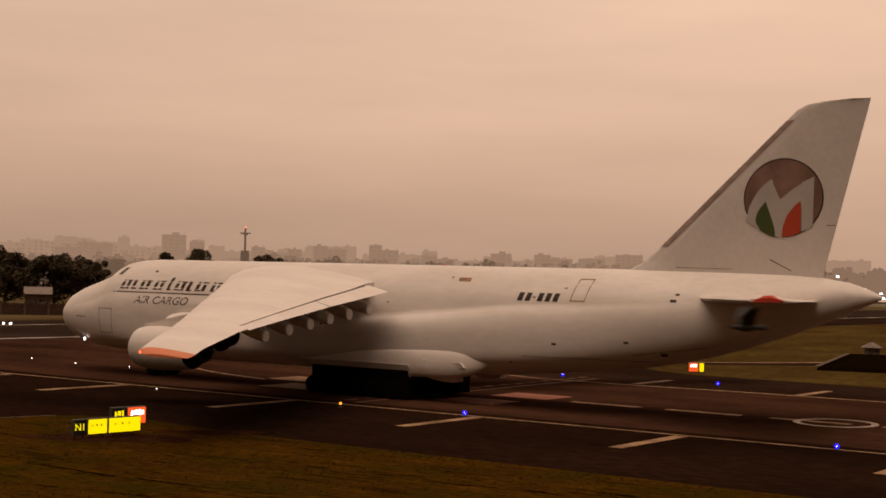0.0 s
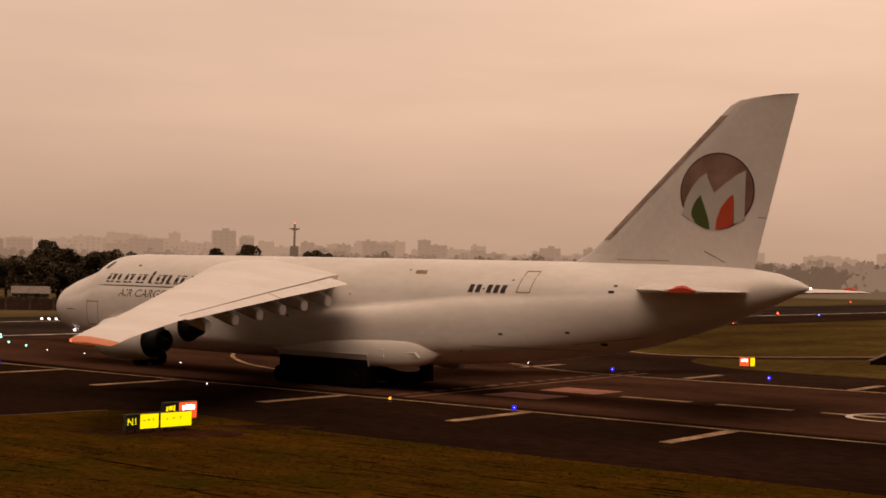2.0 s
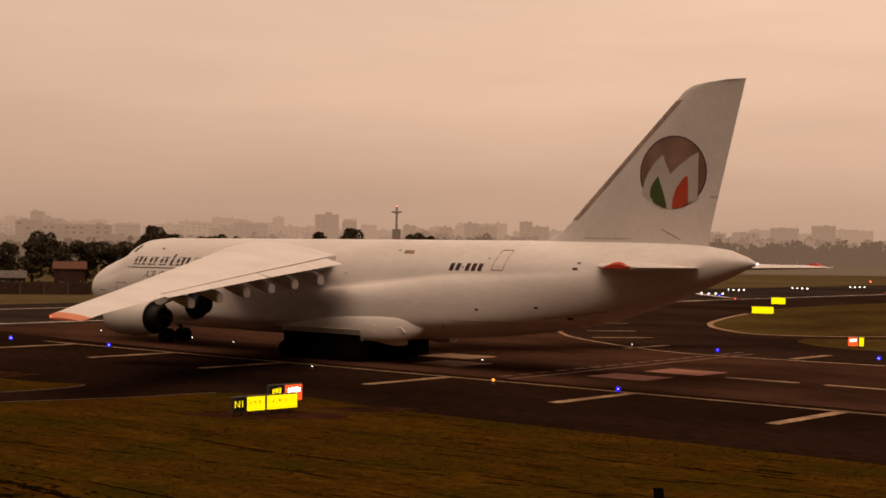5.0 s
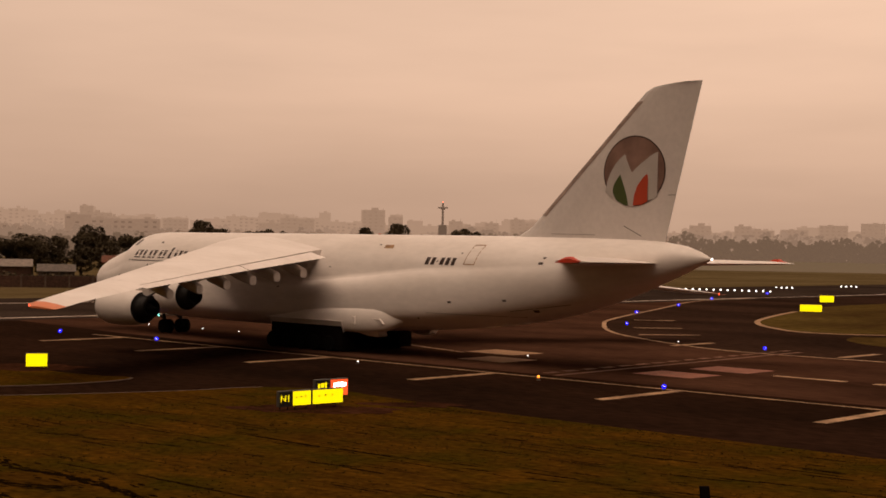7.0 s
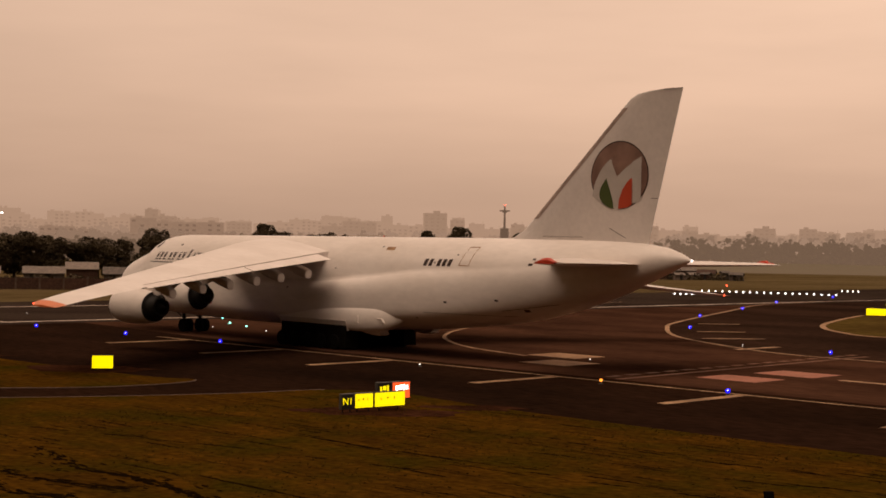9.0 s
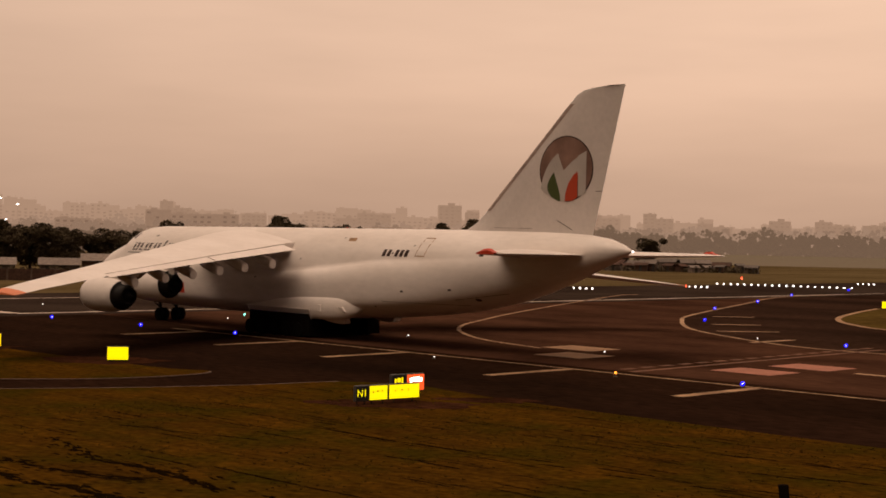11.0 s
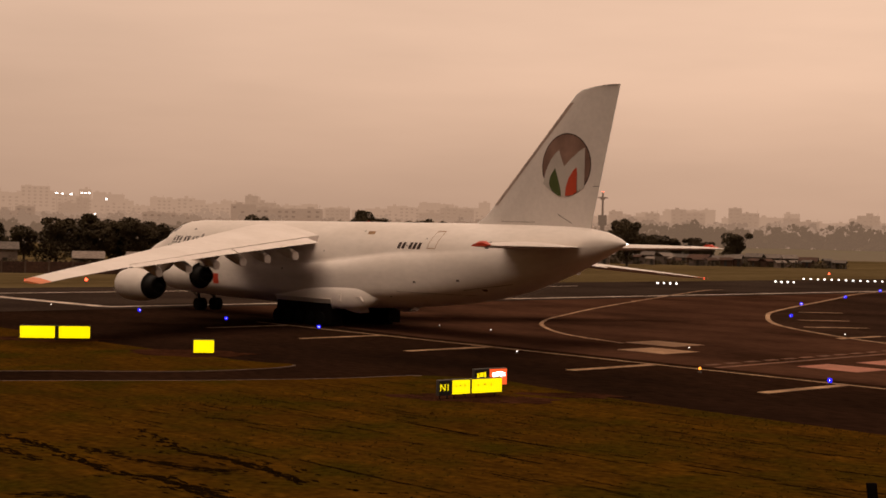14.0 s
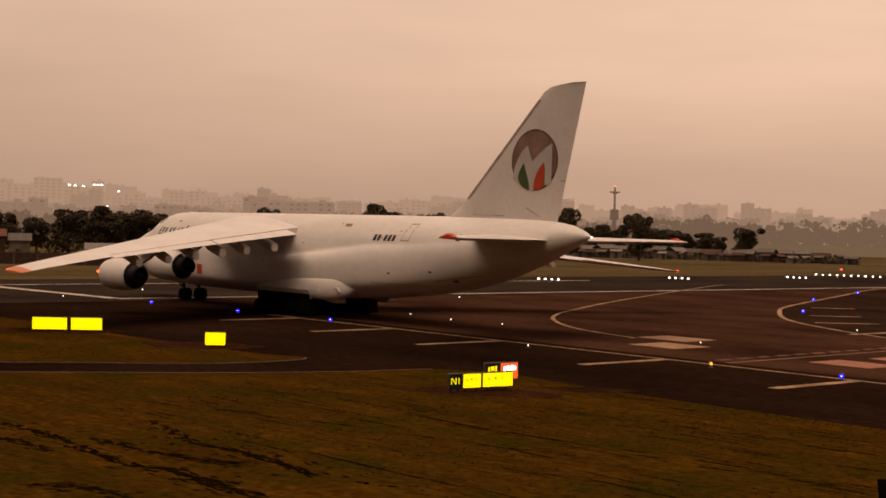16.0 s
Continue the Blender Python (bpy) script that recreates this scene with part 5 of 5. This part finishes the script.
def scrub(name, pts, n, seed, label):
    """Low ragged bushes, joined as one mass."""
    r4 = random.Random(seed)
    bm = bmesh.new()
    (x0, y0), (x1, y1) = pts
    for _ in range(n):
        f = r4.random()
        c = Vector((x0 + (x1 - x0) * f + r4.uniform(-2, 2), y0 + (y1 - y0) * f + r4.uniform(-5, 5), 0.3))
        s = r4.uniform(0.5, 1.5)
        leaf_crown(bm, r4, [(c + Vector((0, 0, s * 0.5)), s), (c + Vector((s, 0, s * 0.3)), s * 0.8)], 26, 0.34)
    tagged(part(name, bm, M_LEAF), label, "bushes", kind="stuff")


scrub("scrub", [(-18, 462), (72, 458)], 130, 3, "dark ragged scrub in front of the sheds")
scrub("scrub", [at_bearing(27, 290), at_bearing(5, 285)], 420, 4, "dark ragged scrub along the boundary wall")


def boundary_wall():
    th = empty("boundary_wall")
    p0, p1 = Vector(at_bearing(30, 272)), Vector(at_bearing(4, 268))
    n = 30
    ang = math.degrees(math.atan2(p1.y - p0.y, p1.x - p0.x))
    length = (p1 - p0).length / n
    for q in range(n):
        m = pose(*(p0 + (p1 - p0) * q / n), -0.1, 0, 0, ang)
        bm = bmesh.new()
        box(bm, 0.25, length - 0.02, -0.12, 0.12, 0, 2.1)
        part("wall_panel", bm, M_BRICK, th, at=m)
        bm = bmesh.new()
        box(bm, 0, 0.3, -0.2, 0.2, 0, 2.4)
        part("pillar", bm, M_CONCRETE, th, at=m)
    tagged(th, "low reddish brick boundary wall with concrete pillars", "wall", kind="structure")


boundary_wall()


def radar_mast():
    th = empty("radar_mast", pose(-0.4, 640, -0.1))
    bm = bmesh.new()
    tube(bm, (0, 0, 0), (0, 0, 13.2), 1.0, 0.95, 12)
    tube(bm, (0, 0, 13.2), (0, 0, 17.8), 1.9, 1.8, 12)
    part("cabin", bm, M_WOOD_MAST, th, "squat dark cabin")
    bm = bmesh.new()
    tube(bm, (0, 0, 17.8), (0, 0, 27.6), 0.5, 0.4, 10)
    part("mast", bm, M_WOOD_MAST, th)
    bm = bmesh.new()
    tube(bm, (-2.3, 0, 25.4), (2.3, 0, 25.4), 0.28, 0.28, 8)
    tube(bm, (0, -2.3, 25.4), (0, 2.3, 25.4), 0.28, 0.28, 8)
    tube(bm, (0, 0, 24.6), (0, 0, 25.7), 0.9, 1.5, 10)
    part("crossarm", bm, M_WOOD_MAST, th)
    bm = bmesh.new()
    bmesh.ops.create_icosphere(bm, subdivisions=2, radius=0.24)
    part("beacon", bm, L_REDLAMP, th, "small red beacon", at=pose(0, 0, 28.0))
    tagged(th, "dark airport mast with a cross arm and cabin", "mast")


radar_mast()


# ---- hazy skyline ----
def tower_block(x0, y0, x1, y1, top, mat, rows=True, seed=0):
    """A far building: stepped body, roof boxes and window bays."""
    r3 = random.Random(seed)
    w = math.hypot(x1 - x0, y1 - y0)
    ang = math.degrees(math.atan2(y1 - y0, x1 - x0))
    th = empty("apartment_building", pose(x0, y0, -1, 0, 0, ang))
    pane = M_CITY_WIN if mat is M_CITY_NEAR else M_CITY_PANE
    n = max(1, round(w / 20))
    cuts = sorted([0.0, w] + [w * (k + r3.uniform(-0.25, 0.25)) / n for k in range(1, n)])
    tall = r3.randrange(n)
    first = None
    for k, (a, b) in enumerate(zip(cuts, cuts[1:])):
        zt = top * (1.0 if k == tall else r3.uniform(0.84, 0.99))
        y0 = 0.4 * (k % 2)
        bm = bmesh.new()
        box(bm, a, b, y0, 18, 0, zt)
        body = part("wall", bm, mat, th)
        bm = bmesh.new()
        c = a + (b - a) * r3.uniform(0.1, 0.5)
        box(bm, c, c + (b - a) * r3.uniform(0.15, 0.35), 4, 10, zt - 0.2, zt + r3.uniform(0.8, 2.6))
        part("roof_tank", bm, mat, body)
        bm = bmesh.new()
        tube(bm, (b - 2, 5, zt - 0.2), (b - 2, 5, zt + r3.uniform(1.5, 4.0)), 0.18, 0.12, 5)
        part("aerial", bm, mat, body)
        if rows:
            cols, floors = max(2, int((b - a) / 5.0)), min(6, int(zt / 4.0))
            for q in range(cols):
                for f in range(floors):
                    if r3.random() < 0.15:
                        continue
                    at = pose(a + (q + 0.2) * (b - a) / cols, y0, zt - 3.0 - 3.6 * f)
                    if first is None:
                        bm = bmesh.new()
                        box(bm, 0, 2.6, -0.3, 0.1, 0, 1.6)
                        first = part("window", bm, pane, th, at=at)
                        continue
                    win = new("window", first.data)
                    win.parent, win.matrix_basis = th, at
    tagged(th, "hazy apartment block on the far skyline", "building", "far skyline buildings")


NEAR_BLOCKS = ((-443.0, 1006.8, -412.1, 1019.9, 22.3), (-277.8, 1064.3, -211.0, 1079.6, 27.5), (-340, 1045, -300, 1057, 20))
MID_BLOCKS = ((-542, 1399, -513.5, 1409, 36.8), (-365, 1455, -334, 1462, 43), (-285, 1473, -260, 1477, 31.4), (69, 1498, 103, 1496.5, 38), (126, 1494.7, 156.5, 1491.8, 41.6), (250.7, 1479, 272, 1475, 36), (376, 1452, 403, 1444.8, 38), (415, 1441, 437.5, 1435, 40.5))
MID_BLOCKS_B = ((-190, 1488, -133, 1494, 35), (5.6, 1500, 57, 1499, 35), (-375, 1452, -287, 1472, 33.3), (295, 1471, 333, 1462.5, 36), (-57, 1499, -42, 1499.4, 38.3), (-84, 1497.6, -60.4, 1498.8, 45), (340, 1460, 366, 1455, 33), (180, 1489, 215, 1484, 32))
FAR_BLOCKS = ((-604, 1573, -575, 1585, 50), (-575, 1590, -542, 1600, 47), (-514, 1610, -456, 1629, 37), (-455, 1630, -401, 1646, 35), (-276, 2182, -209, 2190, 50), (-188, 2192, -171, 2193, 56), (-125, 2196, -90, 2198, 61), (-81, 2198, -62, 2199, 55), (-260, 1680, -214, 1688, 38))
FAR_BLOCKS_B = ((-700, 1540, -604, 1573, 46), (-438, 1634, -408, 1643, 41), (520, 1700, 560, 1690, 42), (600, 1660, 660, 1650, 38), (455, 1720, 500, 1705, 39), (680, 1640, 730, 1625, 43), (-170, 1690, -130, 1695, 39), (200, 1900, 250, 1895, 44))
LONG_BLOCKS = ((-327, 1719, -303, 1724, 35), (-301, 1724, -224, 1736, 38), (-221, 1736, -179, 1741, 43), (-179, 1741, -117, 1746, 37), (-44, 1749, 64, 1749, 37), (78, 1748, 132, 1745, 41), (-382, 1708, -325, 1720, 38), (38, 1770, 92, 1768, 39), (395, 1705, 439, 1694, 38))
LONG_BLOCKS_B = ((-594, 1646, -533, 1667, 37), (-533, 1667, -471, 1686, 42), (-470, 1690, -385, 1712, 36), (-110, 1750, -50, 1752, 34), (140, 1752, 200, 1748, 36), (210, 1745, 300, 1735, 34), (310, 1735, 390, 1712, 36), (445, 1700, 520, 1680, 37))
RISE_BLOCKS = ((-660, 1414, -629, 1428, 46), (-629, 1428, -598, 1441, 46), (-598, 1441, -571, 1452, 49), (-570, 1452, -530, 1467, 41.5), (-530, 1467, -468, 1488, 34.5), (-468, 1488, -431, 1499, 40), (-431, 1499, -394, 1509, 34.2), (-378, 1514, -347, 1521, 43.5), (-251, 1540, -218, 1545, 33), (-218, 1545, -167, 1551, 36), (-167, 1551, -121, 1555, 33.6), (-121, 1555, -86, 1558, 32.5))
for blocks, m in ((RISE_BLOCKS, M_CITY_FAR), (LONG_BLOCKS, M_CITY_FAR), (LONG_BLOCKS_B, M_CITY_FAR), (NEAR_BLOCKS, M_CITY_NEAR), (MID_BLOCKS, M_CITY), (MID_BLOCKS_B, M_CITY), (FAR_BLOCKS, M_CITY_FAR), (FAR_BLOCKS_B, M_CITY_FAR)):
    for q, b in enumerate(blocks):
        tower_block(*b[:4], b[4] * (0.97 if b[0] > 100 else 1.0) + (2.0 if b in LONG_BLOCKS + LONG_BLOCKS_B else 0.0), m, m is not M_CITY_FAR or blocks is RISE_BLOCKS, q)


def hillside_lamp(x, y, z, r=0.9):
    """A floodlight on a pole among the far blocks."""
    th = empty("floodlight", pose(x, y, 0))
    bm = bmesh.new()
    tube(bm, (0, 0, -1), (0, 0, z), 0.35, 0.2, 6)
    part("pole", bm, M_CITY, th)
    bm = bmesh.new()
    box(bm, -r * 1.3, r * 1.3, -0.4, 0.4, z - r * 0.7, z + r * 0.7, 0.2)
    part("lamp_head", bm, L_WHITE, th, "glowing white lamp head")
    tagged(th, "far white floodlight glowing through the haze", "floodlight", "far floodlights")


LAMPS = ((-499.5, 1286, 37.3, 0.8), (-494.8, 1288, 36.9, 0.7), (-487.7, 1291, 36.6, 0.9), (-478.7, 1294, 38.0, 0.7), (-475.5, 1295, 38.1, 0.7), (-472.5, 1296.6, 38.2, 0.8), (-458, 1302, 32.9, 0.8), (-467.3, 1298.5, 19.0, 0.6), (351, 828, 15.0, 0.7), (356, 826, 10.0, 0.5), (374, 818, 5.5, 0.6), (366, 822, 8.0, 0.4))
for x, y, z, r in LAMPS:
    hillside_lamp(x, y, z, r)


def pump_hut():
    th = empty("pump_hut", pose(79.2, 175.5, 0.03, 0, 0, -20))
    bm = bmesh.new()
    box(bm, -0.9, 0.9, -0.9, 0.9, -0.1, 1.0, 0.03)
    part("wall", bm, M_PLASTER, th)
    bm = bmesh.new()
    loft(bm, [[(-s, -s, z), (s, -s, z), (s, s, z), (-s, s, z)] for s, z in ((1.25, 0.98), (1.3, 1.08), (0.1, 1.75))])
    part("roof", bm, M_TIN, th, "pale pyramid roof")
    tagged(th, "small plastered hut with a pale pyramid roof", "hut")


pump_hut()


def drain_basin():
    outline = [(58.6, 143.0), (74.5, 172.0), (92.0, 166.0), (66.5, 139.2)]
    cx, cy = sum(p[0] for p in outline) / 4, sum(p[1] for p in outline) / 4
    th = empty("drain_basin")
    bm = bmesh.new()
    loft(bm, [[(cx + (x - cx) * s, cy + (y - cy) * s, z) for x, y in outline] for s, z in ((1.0, 0.0), (0.985, 0.45), (0.94, 0.45), (0.9, 0.1))])
    part("bank", bm, M_FURROW, th, "dark sloping bank")
    bm = bmesh.new()
    ribbon(bm, outline[:2], 0.5, 0.42, 0.06)
    part("rim", bm, M_CONCRETE, th, "pale concrete rim")
    tagged(th, "dark low drain basin with a pale rim in the grass", "drain basin")


drain_basin()
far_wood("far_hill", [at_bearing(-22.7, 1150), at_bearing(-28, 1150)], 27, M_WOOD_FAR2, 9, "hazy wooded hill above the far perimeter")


# ---- a crow crossing in front ----
def crow():
    th = empty("crow")
    bm = bmesh.new()
    turned(bm, ((0.26, 0.01), (0.20, 0.035), (0.12, 0.05), (0.02, 0.075), (-0.10, 0.06), (-0.2, 0.03), (-0.32, 0.05), (-0.34, 0.01)), 12)
    part("body", bm, M_FEATHER, th, smooth=True)
    wings = []
    for side in (1, -1):
        bm = bmesh.new()
        loft(bm, [[(0.12, side * 0.04, 0.012), (-0.14, side * 0.04, 0.012), (-0.14, side * 0.04, 0), (0.12, side * 0.04, 0)], [(0.14, side * 0.22, 0.012), (-0.12, side * 0.22, 0.008), (-0.12, side * 0.22, 0), (0.14, side * 0.22, 0)], [(0.02, side * 0.46, 0.006), (-0.12, side * 0.44, 0.004), (-0.12, side * 0.44, 0), (0.02, side * 0.46, 0)]])
        wings.append(part("wing", bm, M_FEATHER, th))
    tagged(th, "black crow in flight with beating wings", "bird")
    return th, wings


BIRD, BIRD_WINGS = crow()


# ---- what moves ----
def motions():
    walk(CRAFT, [
        (0.0, pose(37.57, 81.90, 0, 0, 0, 138.24)),
        (1.0, pose(34.28, 83.67, 0, 0, 0, 137.77)),
        (2.0, pose(31.28, 85.72, 0, 0, 0, 137.45)),
        (3.0, pose(28.45, 87.90, 0, 0, 0, 137.25)),
        (4.0, pose(25.73, 90.12, 0, 0, 0, 137.12)),
        (5.0, pose(23.07, 92.32, 0, 0, 0, 137.04)),
        (6.0, pose(20.46, 94.45, 0, 0, 0, 136.99)),
        (7.0, pose(17.87, 96.49, 0, 0, 0, 136.96)),
        (8.0, pose(15.31, 98.43, 0, 0, 0, 136.93)),
        (9.0, pose(12.81, 100.29, 0, 0, 0, 136.89)),
        (10.0, pose(10.38, 102.07, 0, 0, 0, 136.85)),
        (11.0, pose(8.04, 103.79, 0, 0, 0, 136.81)),
        (12.0, pose(5.82, 105.47, 0, 0, 0, 136.77)),
        (13.0, pose(3.73, 107.12, 0, 0, 0, 136.76)),
        (14.0, pose(1.77, 108.73, 0, 0, 0, 136.79)),
        (15.0, pose(-0.06, 110.30, 0, 0, 0, 136.88)),
        (16.0, pose(-1.78, 111.78, 0, 0, 0, 137.07)),
    ])
    # wheels roll with the taxi speed of three metres a second
    for wh in WHEELS:
        x, y, z = wh.matrix_basis.translation
        walk(wh, [(0.25 * n, pose(x, y, z, 0, radians(0) + (68.0 * n) % 360, 0)) for n in range(65)])
    # the crow flies across and away to the west
    walk(BIRD, [(0.0, pose(8.05, 22.6, 7.95, 0, 0, 176)), (0.2, pose(5.81, 23.29, 8.10, 0, 0, 174)), (0.4, pose(3.74, 23.71, 7.99, 0, 0, 174)), (0.6, pose(1.68, 23.94, 7.71, 0, 0, 176)), (0.7, pose(0.71, 23.99, 7.52, 0, 0, 178)), (0.80, pose(-0.29, 24.0, 7.31, 0, 0, 179)), (0.90, pose(-1.25, 24.0, 7.14, 0, 0, 179)), (1.00, pose(-2.18, 24.0, 7.02, 0, 0, 179)), (1.10, pose(-3.11, 24.0, 6.94, 0, 0, 179)), (1.20, pose(-3.99, 24.0, 6.79, 0, 0, 179)), (1.35, pose(-5.32, 24.0, 6.58, 0, 0, 179)), (4.0, pose(-36, 24, 4.5, 0, 0, 180)), (16.0, pose(-160, 26, 9.0, 0, 0, 180))])
    for wing, side in zip(BIRD_WINGS, (1, -1)):
        walk(wing, [(0.1 * n, pose(0, 0, 0.02, side * (-38 if n % 2 else 42), 0, 0)) for n in range(161)])


motions()
